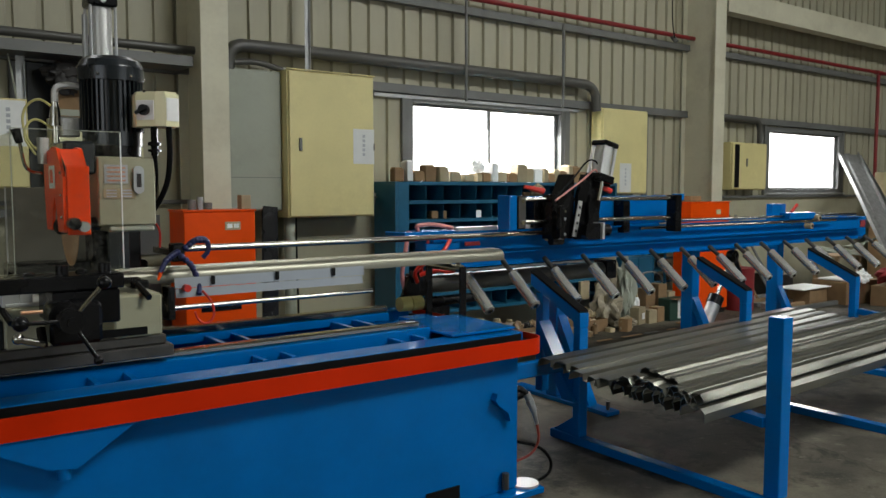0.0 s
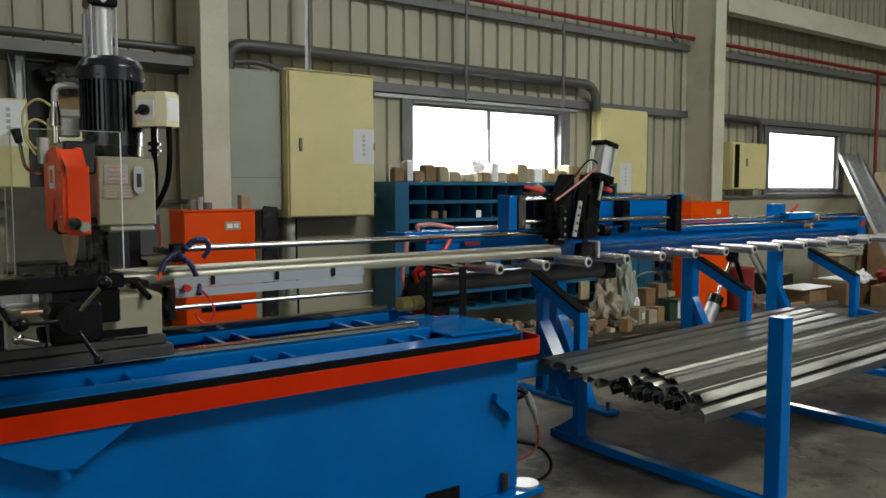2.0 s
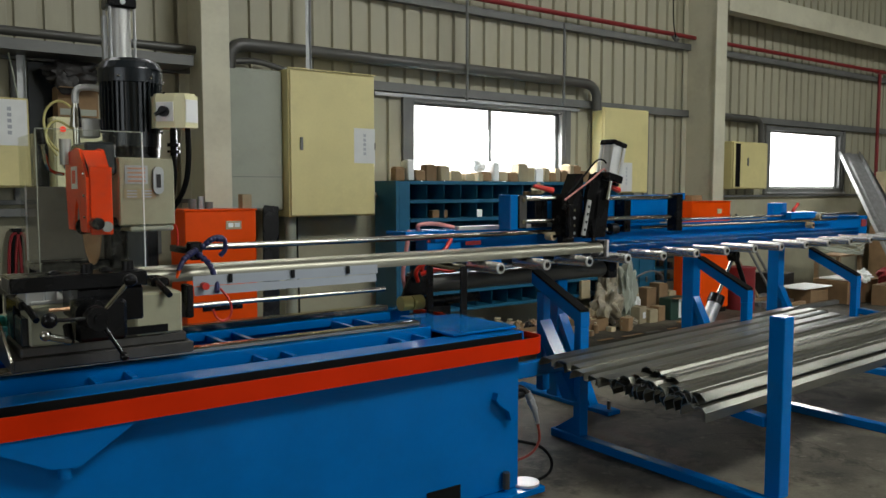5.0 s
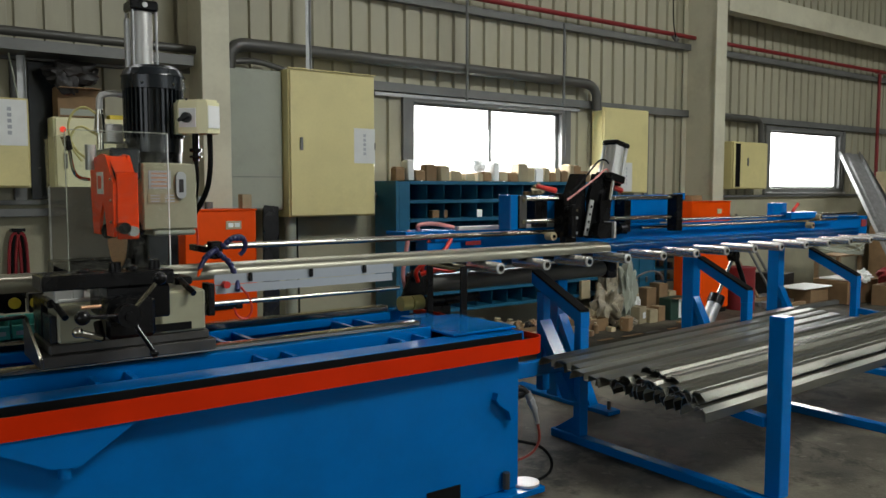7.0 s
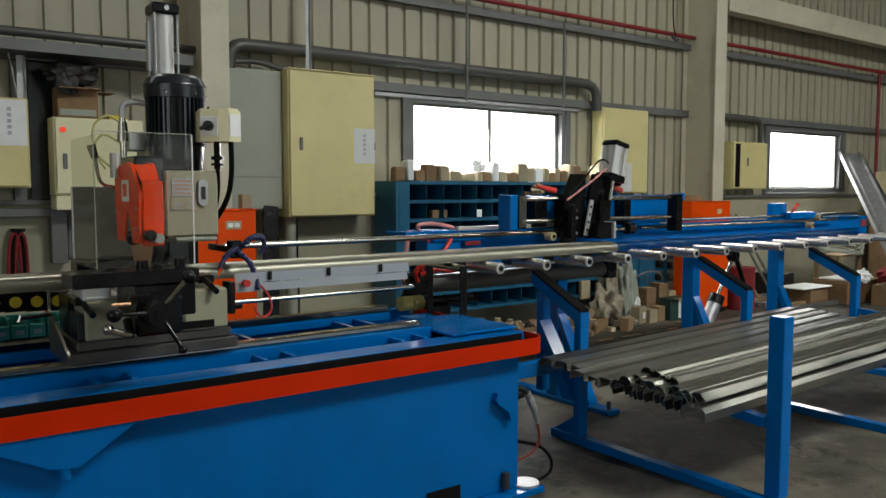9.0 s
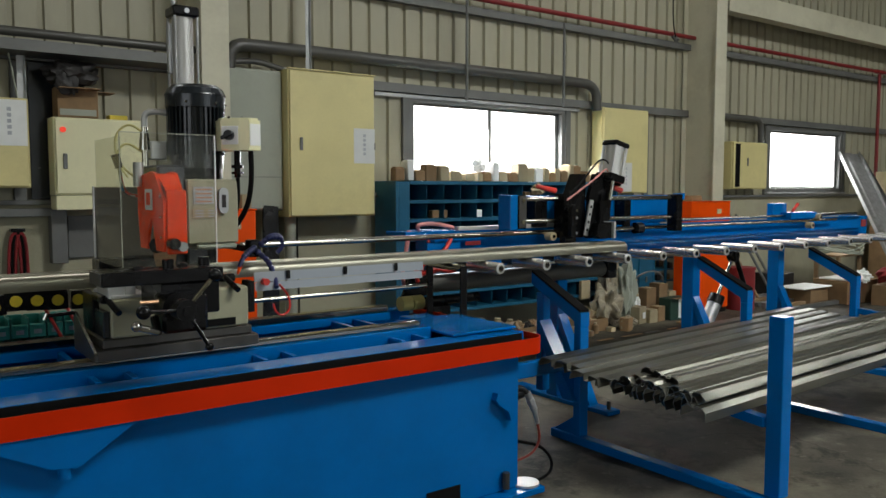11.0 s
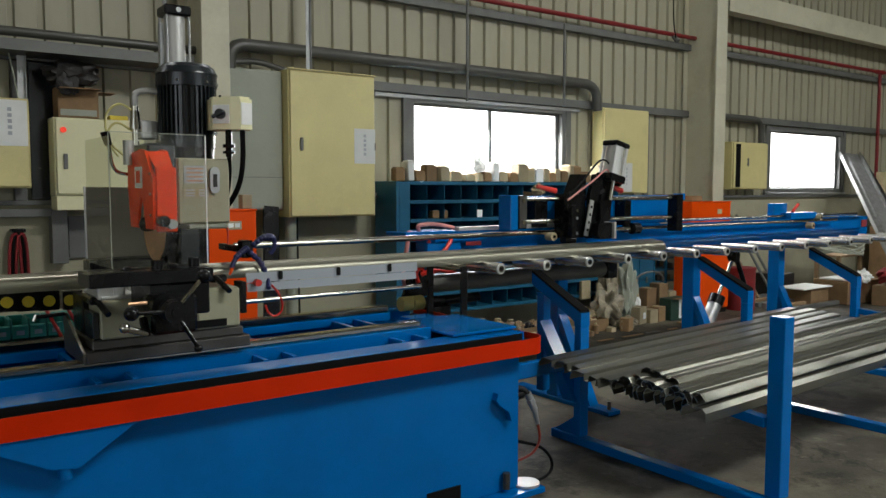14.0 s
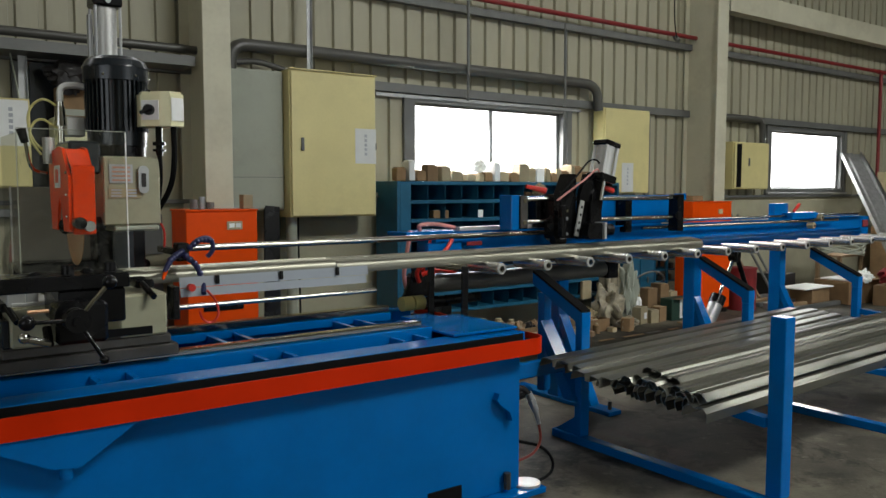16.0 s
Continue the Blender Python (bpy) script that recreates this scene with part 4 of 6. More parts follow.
part("warning_plate", B(1.20, 1.325, 3.336, 3.3395, 1.465, 1.505, 0), KRAFT, head)
bm = bmesh.new()
for k in range(4):
    box(bm, 1.215, 1.285, 3.3345, 3.3355, 1.533 + 0.017 * k, 1.540 + 0.017 * k, 0)
part("writing", bm, INKRED, head)
bm = bmesh.new()
for k in range(3):
    for j in range(2):
        box(bm, 1.21 + 0.058 * j, 1.25 + 0.058 * j, 3.3345, 3.3355, 1.470 + 0.012 * k, 1.476 + 0.012 * k, 0)
part("writing", bm, INK, head)
bm = bmesh.new()
slab(bm, [(1.335 + 0.021 * math.cos(a) , (1.575 if math.sin(a) > 0 else 1.505) + 0.021 * math.sin(a)) for a in [math.tau * k / 16 + 0.1 for k in range(16)]], 3.325, 3.3395)
part("oil_gauge", bm, GALV, head, "grey steel oil level gauge")
part("gauge_glass", B(1.326, 1.344, 3.322, 3.3245, 1.51, 1.565, 0.001), DARKBAG, head)
# motor
bm = bmesh.new()
MX, MY = 1.288, 3.52
rod(bm, (MX, MY, 1.72), (MX, MY, 1.945), 0.112, 40)
part("motor", bm, MOTOR, head, "dark grey finned electric motor")
for k in range(36):
    part("fin", box(bmesh.new(), 0.108, 0.125, -0.0035, 0.0035, 1.74, 1.945, 0, m=Matrix.Translation((MX, MY, 0)) @ Matrix.Rotation(math.tau * k / 36, 4, "Z")), MOTOR, head)
bm = bmesh.new()
rod(bm, (MX, MY, 1.946), (MX, MY, 2.0), 0.130, 40, 0.129)
rod(bm, (MX, MY, 2.0), (MX, MY, 2.006), 0.133, 40, 0.131)
rod(bm, (MX, MY, 2.006), (MX, MY, 2.03), 0.129, 40, 0.118)
rod(bm, (MX, MY, 2.03), (MX, MY, 2.045), 0.118, 40, 0.098)
part("fan_cover", bm, MOTOR, head, "dark grey motor fan cover")
for a in (-2.2, -1.2, -0.2):
    part("cover_screw", ball(bmesh.new(), (MX + 0.131 * math.cos(a), MY + 0.131 * math.sin(a), 1.965), 0.006, seg=8), CHROME, head)
part("motor_flange", R((MX, MY, 1.68), (MX, MY, 1.74), 0.118, 32), MOTOR, head)
part("motor_foot", R((MX, MY, 1.6325), (MX, MY, 1.68), 0.112, 32), BLACK, head)
# switch box
bm = bmesh.new()
slab(bm, [(1.338, 3.355), (1.398, 3.295), (1.432, 3.27), (1.492, 3.288), (1.492, 3.40), (1.42, 3.45), (1.34, 3.45)], 1.757, 1.888, axis="z")
part("switch_box", bm, IVORY, head, "ivory switch box with a rotary switch", smooth=False)
part("box_lid", slab(bmesh.new(), [(1.346, 3.36), (1.402, 3.303), (1.432, 3.28), (1.484, 3.295), (1.484, 3.395), (1.42, 3.44), (1.35, 3.44)], 1.888, 1.898, axis="z"), IVORY, head, smooth=False)
part("box_arm", B(1.34, 1.395, 3.451, 3.52, 1.78, 1.86, 0.004), MOTOR, head)
# the switch plate stands square on the box's turned front
FACE = Matrix.Translation((1.368, 3.325, 1.822)) @ Matrix.Rotation(radians(-45), 4, "Z")
part("switch_plate", box(bmesh.new(), -0.038, 0.038, -0.004, -0.001, -0.04, 0.04, 0.001, m=FACE), WHITE, head)
bm = rod(bmesh.new(), (0, -0.0045, 0), (0, -0.022, 0), 0.022, 18)
bmesh.ops.transform(bm, matrix=FACE, verts=bm.verts)
part("rotary_switch", bm, BLACK, head, "black rotary switch")
part("switch_lever", box(bmesh.new(), -0.034, 0.026, -0.032, -0.022, -0.008, 0.008, 0.003, m=FACE @ Matrix.Rotation(radians(-25), 4, "Y")), BLACK, head)
SIDE = Matrix.Translation((1.462, 3.279, 1.822)) @ Matrix.Rotation(radians(16.7), 4, "Z")
part("bright_label", box(bmesh.new(), -0.029, 0.029, -0.004, -0.001, -0.044, 0.05, 0.001, m=SIDE), WHITE, head)
for q in (-0.03, 0.03):
    part("lid_screw", ball(bmesh.new(), (1.40 + q, 3.34, 1.899), 0.006, seg=8), RUBBER, head)
part("cable_gland", R((1.405, 3.34, 1.76), (1.405, 3.34, 1.64), 0.014, 10), BLACK, head)
part("gland_ring", R((1.405, 3.34, 1.68), (1.405, 3.34, 1.695), 0.026, 10), BLACK, head)
part("gland_ring", R((1.405, 3.34, 1.655), (1.405, 3.34, 1.665), 0.026, 10), BLACK, head)
part("power_cable", T([(1.455, 3.31, 1.76), (1.462, 3.32, 1.62), (1.455, 3.36, 1.50), (1.41, 3.45, 1.39)], 0.012, 8), RUBBER, head)
part("power_cable", T([(1.405, 3.34, 1.64), (1.415, 3.36, 1.55), (1.425, 3.45, 1.42)], 0.010, 8), RUBBER, head)
# blade guard: two cheeks and a crown, with the blade between them
def cheek(x0, x1, low):
    bm = bmesh.new()
    slab(bm, [(3.112, low), (3.105, 1.545), (3.205, 1.652), (3.26, 1.66), (3.40, 1.645), (3.45, 1.615), (3.452, 1.50), (3.425, low), (3.33, low), (3.30, 1.43), (3.265, 1.475), (3.235, 1.43), (3.21, low)], x0, x1, axis="x")
    return bm


part("guard_cheek", cheek(1.008, 1.019, 1.345), GUARD, head, "orange blade guard")
part("guard_front", B(1.0195, 1.098, 3.100, 3.112, 1.335, 1.585, 0.006), GUARD, head, "orange blade guard")
part("guard_slope", sheet(bmesh.new(), [(3.113, 1.582), (3.215, 1.645)], 0.006, 1.0195, 1.0865), GUARD, head)
part("guard_cheek", cheek(1.087, 1.098, 1.345), GUARD, head)
part("guard_crown", B(1.0195, 1.0865, 3.26, 3.42, 1.632, 1.643, 0.003), GUARD, head)
part("guard_label", B(1.0045, 1.0075, 3.24, 3.335, 1.505, 1.59, 0), WHITE, head)
part("guard_mark", B(1.0025, 1.004, 3.262, 3.312, 1.525, 1.575, 0), GUARD, head)
part("guard_knob", R((1.035, 3.055, 1.378), (1.035, 3.0995, 1.378), 0.022, 14), BLACK, head)
part("guard_knob", R((1.07, 3.065, 1.366), (1.07, 3.0995, 1.366), 0.019, 14), GALV, head)
part("blade", R((1.058, 3.275, 1.36), (1.0615, 3.275, 1.36), 0.150, 64), COPPER, head, "bronze coloured circular saw blade")
for z in (1.40, 1.48, 1.56):
    part("guard_screw", ball(bmesh.new(), (1.0065, 3.135, z), 0.006, seg=8), CHROME, head)
part("arbor", R((1.025, 3.275, 1.36), (1.18, 3.40, 1.36), 0.03, 20), BLACK, head)
lv = part("feed_lever", T([(0.985, 3.37, 1.562), (0.95, 3.36, 1.566), (0.926, 3.35, 1.585), (0.917, 3.35, 1.63), (0.910, 3.35, 1.69)], 0.007, 8), CHROME, head, "bent chrome feed lever")
part("grip", R((0.911, 3.35, 1.675), (0.897, 3.347, 1.728), 0.014, 12, 0.018), BLACK, lv)
part("sight_pipe", R((1.08, 3.58, 1.64), (1.08, 3.58, 1.86), 0.014, 12), CHROME, head)
part("sight_collar", R((1.08, 3.58, 1.76), (1.08, 3.58, 1.84), 0.026, 14, 0.018), CHROME, head)
part("elbow", T([(1.08, 3.58, 1.86), (1.08, 3.58, 1.92), (1.13, 3.56, 1.93), (1.18, 3.55, 1.92)], 0.014, 8), ALU, head)
part("oil_line", T([(1.08, 3.58, 1.83), (1.02, 3.60, 1.88), (0.96, 3.62, 1.82), (0.97, 3.60, 1.70), (1.03, 3.56, 1.64)], 0.005, 6), WAX, head, "thin yellow oil line")
part("oil_line", T([(1.07, 3.58, 1.75), (1.0, 3.60, 1.80), (0.955, 3.60, 1.72), (1.0, 3.56, 1.64)], 0.005, 6), WAX, head)
part("oil_cup", R((1.0, 3.40, 1.60), (1.0, 3.40, 1.70), 0.022, 12), ALU, head)
part("junction", B(1.10, 1.17, 3.56, 3.66, 1.72, 1.80, 0.005), ALU, head)
part("bevel_case", B(1.06, 1.178, 3.345, 3.60, 1.56, 1.69, 0.01), MOTOR, head)

# ---------------- run-out conveyor ----------------
conv = thing("runout_conveyor", (5.5, 3.95, 0), "blue steel run-out conveyor with chrome swing rollers", "conveyor")
bm = bmesh.new()
box(bm, 2.78, 7.95, 3.86, 4.06, 1.035, 1.22, 0.004)
part("beam", bm, BLUE, conv)
part("end_plate", B(7.9505, 8.12, 3.856, 4.06, 1.035, 1.235, 0.004), BLUE, conv)
bm = bmesh.new()
sheet(bm, [(3.82, 1.235), (3.855, 1.235), (3.855, 1.13), (3.815, 1.13)], 0.006, 2.78, 7.95)
sheet(bm, [(3.80, 1.10), (3.85, 1.10), (3.85, 1.03), (3.80, 1.03)], 0.006, 2.95, 7.95)
part("channel", bm, BLUE, conv, smooth=False)
part("top_plate", B(2.60, 4.95, 3.90, 4.12, 1.2205, 1.245, 0.003), BLUE, conv)
part("end_block", B(2.70, 2.95, 3.82, 3.859, 1.125, 1.18, 0.003), BLUE, conv)
part("reflector", B(2.98, 3.10, 3.806, 3.815, 1.155, 1.18, 0.002), CLOTH, conv, "dark red reflector")
part("reflector", B(7.99, 8.09, 3.846, 3.8555, 1.13, 1.20, 0.002), CLOTH, conv, "dark red reflector")
for x in (3.98, 5.52, 6.78):
    post = part("post", B(x - 0.05, x + 0.05, 3.97, 4.08, 0.03, 1.034, 0.006), BLUE, conv)
    bm = bmesh.new()
    slab(bm, [(3.66, 0.03), (3.72, 0.03), (3.969, 0.52), (3.969, 0.62)], x - 0.04, x + 0.04, axis="x")
    part("gusset", bm, BLUE, post)
    part("foot_bar", B(x - 0.06, x + 0.06, 3.48, 4.45, 0.0, 0.0295, 0.004), BLUE, conv)
    part("anchor", R((x, 3.53, 0.03), (x, 3.53, 0.085), 0.012, 8), IRON, conv)
# upper guide for the stop
part("guide_beam", B(3.46, 5.05, 3.90, 4.0, 1.246, 1.455, 0.004), BLUE, conv)
part("guide_bracket", B(3.215, 3.278, 3.665, 3.78, 1.246, 1.465, 0.004), BLUE, conv)
part("guide_block", B(3.28, 3.345, 3.66, 3.76, 1.255, 1.462, 0.004), BLACK, conv)
part("block_face", B(3.284, 3.341, 3.655, 3.659, 1.26, 1.457, 0.002), IRON, conv, "grey steel face plate")
for z in (1.295, 1.43):
    part("cap_screw", R((3.313, 3.648, z), (3.313, 3.6545, z), 0.014, 12), CHROME, conv)
part("guide_block", B(4.87, 4.94, 3.69, 3.78, 1.19, 1.462, 0.004), BLACK, conv)
part("guide_block", B(4.42, 4.49, 3.80, 3.90, 1.19, 1.44, 0.004), BLACK, conv)
part("guide_block", B(3.55, 3.66, 3.80, 3.90, 1.25, 1.44, 0.004), BLACK, conv)
part("guide_cap", B(4.945, 4.98, 3.70, 3.79, 1.42, 1.47, 0.004), BLUE, conv)
for z in (1.295, 1.437):
    part("guide_rod", R((3.345, 3.73, z), (4.84, 3.73, z), 0.015, 16), CHROME, conv)
part("scale_rail", B(2.95, 4.1, 3.84, 3.88, 1.245, 1.27, 0.002), ALU, conv)
# rods and rollers at the far end
part("far_rod", R((4.95, 3.86, 1.262), (7.9, 3.86, 1.262), 0.013, 14), CHROME, conv)
part("far_rod", R((4.6, 3.80, 1.217), (7.4, 3.80, 1.217), 0.012, 14), CHROME, conv)
part("rod_clamp", B(6.62, 7.05, 3.80, 3.92, 1.236, 1.295, 0.004), BLUE, conv)
part("clamp_post", B(6.50, 6.72, 3.90, 3.96, 1.221, 1.375, 0.004), BLUE, conv)
part("clamp_lever", R((6.74, 3.86, 1.30), (6.80, 3.84, 1.37), 0.014, 8), HOSERED, conv)
for x, y, z in ((3.66, 3.74, 1.19), (6.90, 3.75, 1.175), (7.05, 3.76, 1.245)):
    rl = part("guide_wheel", R((x, y, z), (x + 0.0, y + 0.06, z), 0.028, 20), KRAFT, conv, "ivory nylon guide wheel")
    part("wheel_bolt", R((x, y - 0.008, z), (x, y, z), 0.011, 8), BLACK, rl)
# swing rollers; each turns on a shaft at the beam
ROLLERS = []
for k in range(17):
    x = 2.915 + 0.361 * k
    if x > 8.2:
        break
    bm = bmesh.new()
    rod(bm, (x, 3.68, 1.05), (x, 3.405, 1.05), 0.034, 24)
    r = part("roller", bm, ROLLER, conv, "bright steel swing roller", pivot=(x, 3.79, 1.045))
    part("end_cap", R((x, 3.4045, 1.05), (x, 3.400, 1.05), 0.030, 20), ALU, r)
    part("bearing", R((x, 3.3995, 1.05), (x, 3.397, 1.05), 0.019, 16), CHROME, r)
    part("axle", R((x, 3.3965, 1.05), (x, 3.391, 1.05), 0.010, 10), BLACK, r)
    part("holder", R((x, 3.80, 1.045), (x, 3.6805, 1.05), 0.016, 12), IRON, r)
    ROLLERS.append(r)
# long air cylinder under the profile
ac = thing("long_air_cylinder", (3.6, 3.98, 0.9), "long dark grey pneumatic cylinder under the conveyor", "air cylinder")
part("barrel", R((2.80, 3.98, 0.915), (4.38, 3.98, 0.915), 0.056, 28), DUCT, ac)
for x in (2.70, 4.38):
    part("end_cap", B(x, x + 0.1, 3.91, 4.05, 0.85, 0.985, 0.006), BLACK, ac)
part("end_wing", slab(bmesh.new(), [(2.56, 0.86), (2.70, 0.86), (2.70, 1.0), (2.64, 1.02)], 3.885, 3.90), BLACK, ac)
part("mount", B(2.62, 2.66, 3.88, 3.97, 0.806, 0.98, 0.004), BLACK, ac)
part("rail", B(2.80, 4.2, 3.93, 3.95, 0.985, 1.0, 0.002), ALU, ac)
# hoses at the conveyor's head
for pts, m, lab in (([(2.75, 3.98, 1.25), (2.72, 3.96, 1.285), (2.85, 3.95, 1.29), (2.98, 3.93, 1.26)], HOSEPINK, "pale pink air hose over the beam"),
                    ([(2.66, 3.95, 1.25), (2.62, 3.93, 1.12), (2.60, 3.94, 0.98), (2.63, 3.95, 0.90)], HOSEPINK, "pale pink air hose at the cylinder"),
                    ([(2.86, 3.80, 1.20), (2.80, 3.78, 1.13), (2.70, 3.80, 1.08), (2.62, 3.84, 1.02), (2.66, 3.86, 0.95)], HOSERED, "red air hose beside the cylinder"),
                    ([(2.96, 3.82, 1.03), (2.86, 3.80, 1.0), (2.76, 3.82, 1.03), (2.68, 3.86, 0.99)], HOSERED, "red air hose over the cylinder"),
                    ([(2.80, 3.92, 1.21), (2.74, 3.90, 1.12), (2.72, 3.92, 0.98), (2.80, 3.93, 0.99), (2.95, 3.93, 1.02), (2.98, 3.94, 1.0)], HOSERED, "red air hose under the beam")):
    single("air_hose", T(pts, 0.013, 8), m, lab, "hose")

# ---------------- discharge arms and the stock rack ----------------
for k, x in enumerate((3.372, 5.045, 6.60)):
    arm = thing("discharge_arm", (x, 3.2, 0), "blue sloping discharge arm topped with black rubber", "support arm", "discharge arms")
    bm = bmesh.new()
    slab(bm, [(3.60, 0.985), (3.60, 0.915), (3.235, 0.73), (3.235, 0.70), (3.18, 0.70), (3.18, 0.782)], x - 0.035, x + 0.035, axis="x")
    part("arm", bm, BLUE, arm)
    bm = bmesh.new()
    slab(bm, [(3.60, 0.986), (3.60, 1.0), (3.185, 0.799), (3.185, 0.785)], x - 0.036, x + 0.036, axis="x")
    part("rubber_pad", bm, RUBBER, arm, "black rubber pad")
    part("leg", B(x - 0.035, x + 0.035, 3.18, 3.235, 0.051, 0.6995, 0.004), BLUE, arm)
    if k == 0:
        part("rear_leg", B(x - 0.03, x + 0.03, 3.50, 3.56, 0.26, 0.868, 0.004), BLUE, arm)
        bm = bmesh.new()
        slab(bm, [(3.499, 0.70), (3.499, 0.60), (3.30, 0.26), (3.20, 0.26)], x - 0.06, x + 0.034, axis="x")
        part("gusset", bm, BLUE, arm)
        part("tie_bar", B(2.70, 3.336, 3.185, 3.23, 0.46, 0.545, 0.004), BLUE, arm)
    bm = bmesh.new()
    slab(bm, [(2.041, 0.383), (2.041, 0.4285), (3.179, 0.5185), (3.179, 0.473)], x, x + 0.06, axis="x")
    part("cross_bar", bm, BLUE, arm)
    part("foot_bar", B(x - 0.035, x + 0.035, 1.9, 3.42, 0.0, 0.05, 0.004), BLUE, arm)
    part("near_post", B(x + 0.02, x + 0.10, 1.96, 2.04, 0.0505, 0.91, 0.004), BLUE, arm)
    bm = bmesh.new()
    slab(bm, [(3.236, 0.0505), (3.40, 0.0505), (3.236, 0.16)], x - 0.02, x + 0.02, axis="x")
    part("foot_gusset", bm, BLUE, arm)

SECTION = [(-0.058, 0.0), (-0.058, 0.012), (-0.055, 0.038), (-0.036, 0.055), (-0.014, 0.056), (-0.009, 0.046), (0.009, 0.046), (0.014, 0.056), (0.036, 0.055), (0.055, 0.038), (0.058, 0.012), (0.058, 0.0)]


WIDE = [(-0.098, 0.0), (-0.098, 0.022), (-0.088, 0.046), (-0.05, 0.052), (-0.036, 0.052), (-0.03, 0.016), (0.0, 0.016), (0.006, 0.054), (0.062, 0.056), (0.082, 0.05), (0.096, 0.028), (0.098, 0.0)]


def rack_profile(x0, x1, y, z, s, roll, yaw, section):
    m = Matrix.Translation((3.1, y, z)) @ Matrix.Rotation(radians(yaw), 4, "Z") @ Matrix.Translation((-3.1, 0, 0)) @ Matrix.Rotation(radians(roll), 4, "X") @ Matrix.Diagonal((1, s, s, 1))
    return sheet(bmesh.new(), section, 0.0028, x0, x1, m=m)


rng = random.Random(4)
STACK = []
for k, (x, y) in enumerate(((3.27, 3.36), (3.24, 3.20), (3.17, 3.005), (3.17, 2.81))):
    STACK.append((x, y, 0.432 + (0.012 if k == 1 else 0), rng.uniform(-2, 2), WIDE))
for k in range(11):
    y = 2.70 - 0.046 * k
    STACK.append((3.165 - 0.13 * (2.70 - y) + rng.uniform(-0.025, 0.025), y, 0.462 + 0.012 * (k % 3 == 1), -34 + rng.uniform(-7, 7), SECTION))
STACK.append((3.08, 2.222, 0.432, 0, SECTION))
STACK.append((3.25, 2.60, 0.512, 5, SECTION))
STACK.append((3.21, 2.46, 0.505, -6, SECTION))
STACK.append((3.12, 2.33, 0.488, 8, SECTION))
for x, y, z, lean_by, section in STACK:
    # f shifts each profile along its sight line to fit the camera's view
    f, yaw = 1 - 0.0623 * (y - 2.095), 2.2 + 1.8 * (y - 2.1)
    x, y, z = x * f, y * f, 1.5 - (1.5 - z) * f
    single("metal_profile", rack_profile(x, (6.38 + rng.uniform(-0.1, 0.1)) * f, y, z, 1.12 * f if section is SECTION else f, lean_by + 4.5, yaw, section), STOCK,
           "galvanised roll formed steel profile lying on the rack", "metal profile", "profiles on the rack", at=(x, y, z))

# ---------------- the length stop ----------------
stop = thing("length_stop", (3.85, 3.70, 1.25), "black length stop carriage with a leaning air cylinder", "stop")
bm = bmesh.new()
slab(bm, [(3.60, 1.18), (3.60, 1.47), (3.68, 1.47), (3.74, 1.60), (3.80, 1.60), (3.80, 1.18)], 3.69, 3.78)
part("slide_housing", bm, BLACK, stop)
bm = bmesh.new()
slab(bm, [(3.79, 1.175), (3.80, 1.46), (3.85, 1.60), (4.02, 1.60), (4.03, 1.50), (3.98, 1.175)], 3.655, 3.685)
part("back_plate", bm, BLACK, stop, "black steel back plate")
LEAN = Matrix.Translation((4.0, 3.66, 1.55)) @ Matrix.Rotation(radians(13), 4, "Y")
bm = bmesh.new()
box(bm, -0.075, 0.075, -0.07, 0.07, 0.0, 0.05, 0.006, m=LEAN)
cy = part("cylinder_base", bm, BLACK, stop)
bm = bmesh.new()
rod(bm, (0, 0, 0.05), (0, 0, 0.24), 0.06, 28)
for sx in (-0.052, 0.052):
    for sy in (-0.052, 0.052):
        rod(bm, (sx, sy, 0.05), (sx, sy, 0.24), 0.012, 8)
bmesh.ops.transform(bm, matrix=LEAN, verts=bm.verts)
part("cylinder", bm, ALU, stop, "ribbed aluminium air cylinder")
part("cylinder_cap", box(bmesh.new(), -0.07, 0.07, -0.066, 0.066, 0.24, 0.275, 0.008, m=LEAN), BLACK, stop)
part("gland", box(bmesh.new(), 0.07, 0.10, -0.02, 0.02, -0.01, 0.04, 0.004, m=LEAN), BLACK, stop)
bm = bmesh.new()
rod(bm, (-0.02, -0.045, -0.13), (-0.02, -0.045, 0.0), 0.015, 12)
bmesh.ops.transform(bm, matrix=LEAN, verts=bm.verts)
part("piston_rod", bm, CHROME, stop)
for dx in (-0.13, 0.0):
    bm = box(bmesh.new(), dx - 0.034, dx + 0.002, -0.012, 0.0, -0.40 if dx < -0.1 else -0.33, -0.16, 0.002, m=LEAN)
    rl = part("slide_rail", bm, ALU, stop, "steel slide rail with bolt holes")
    # Small black patches paint the shade in the rail's holes.
    for q in range(4):
        part("bolt_hole", box(bmesh.new(), dx - 0.024, dx - 0.009, -0.0145, -0.0125, -0.37 + 0.052 * q + (0 if dx < -0.1 else 0.045), -0.352 + 0.052 * q + (0 if dx < -0.1 else 0.045), 0, m=LEAN), RUBBER, rl)
part("hose", T([(3.58, 3.64, 1.43), (3.70, 3.63, 1.50), (3.82, 3.62, 1.57), (3.93, 3.63, 1.64), (3.96, 3.64, 1.62)], 0.006, 6), HOSEPINK, stop)
part("hose", T([(3.62, 3.66, 1.46), (3.75, 3.64, 1.58), (3.86, 3.63, 1.70), (3.96, 3.64, 1.69), (3.99, 3.66, 1.64)], 0.006, 6), RUBBER, stop)
part("clamp_handle", R((4.03, 3.68, 1.52), (4.13, 3.67, 1.49), 0.014, 10, 0.02), HOSERED, stop, "red clamp handle")
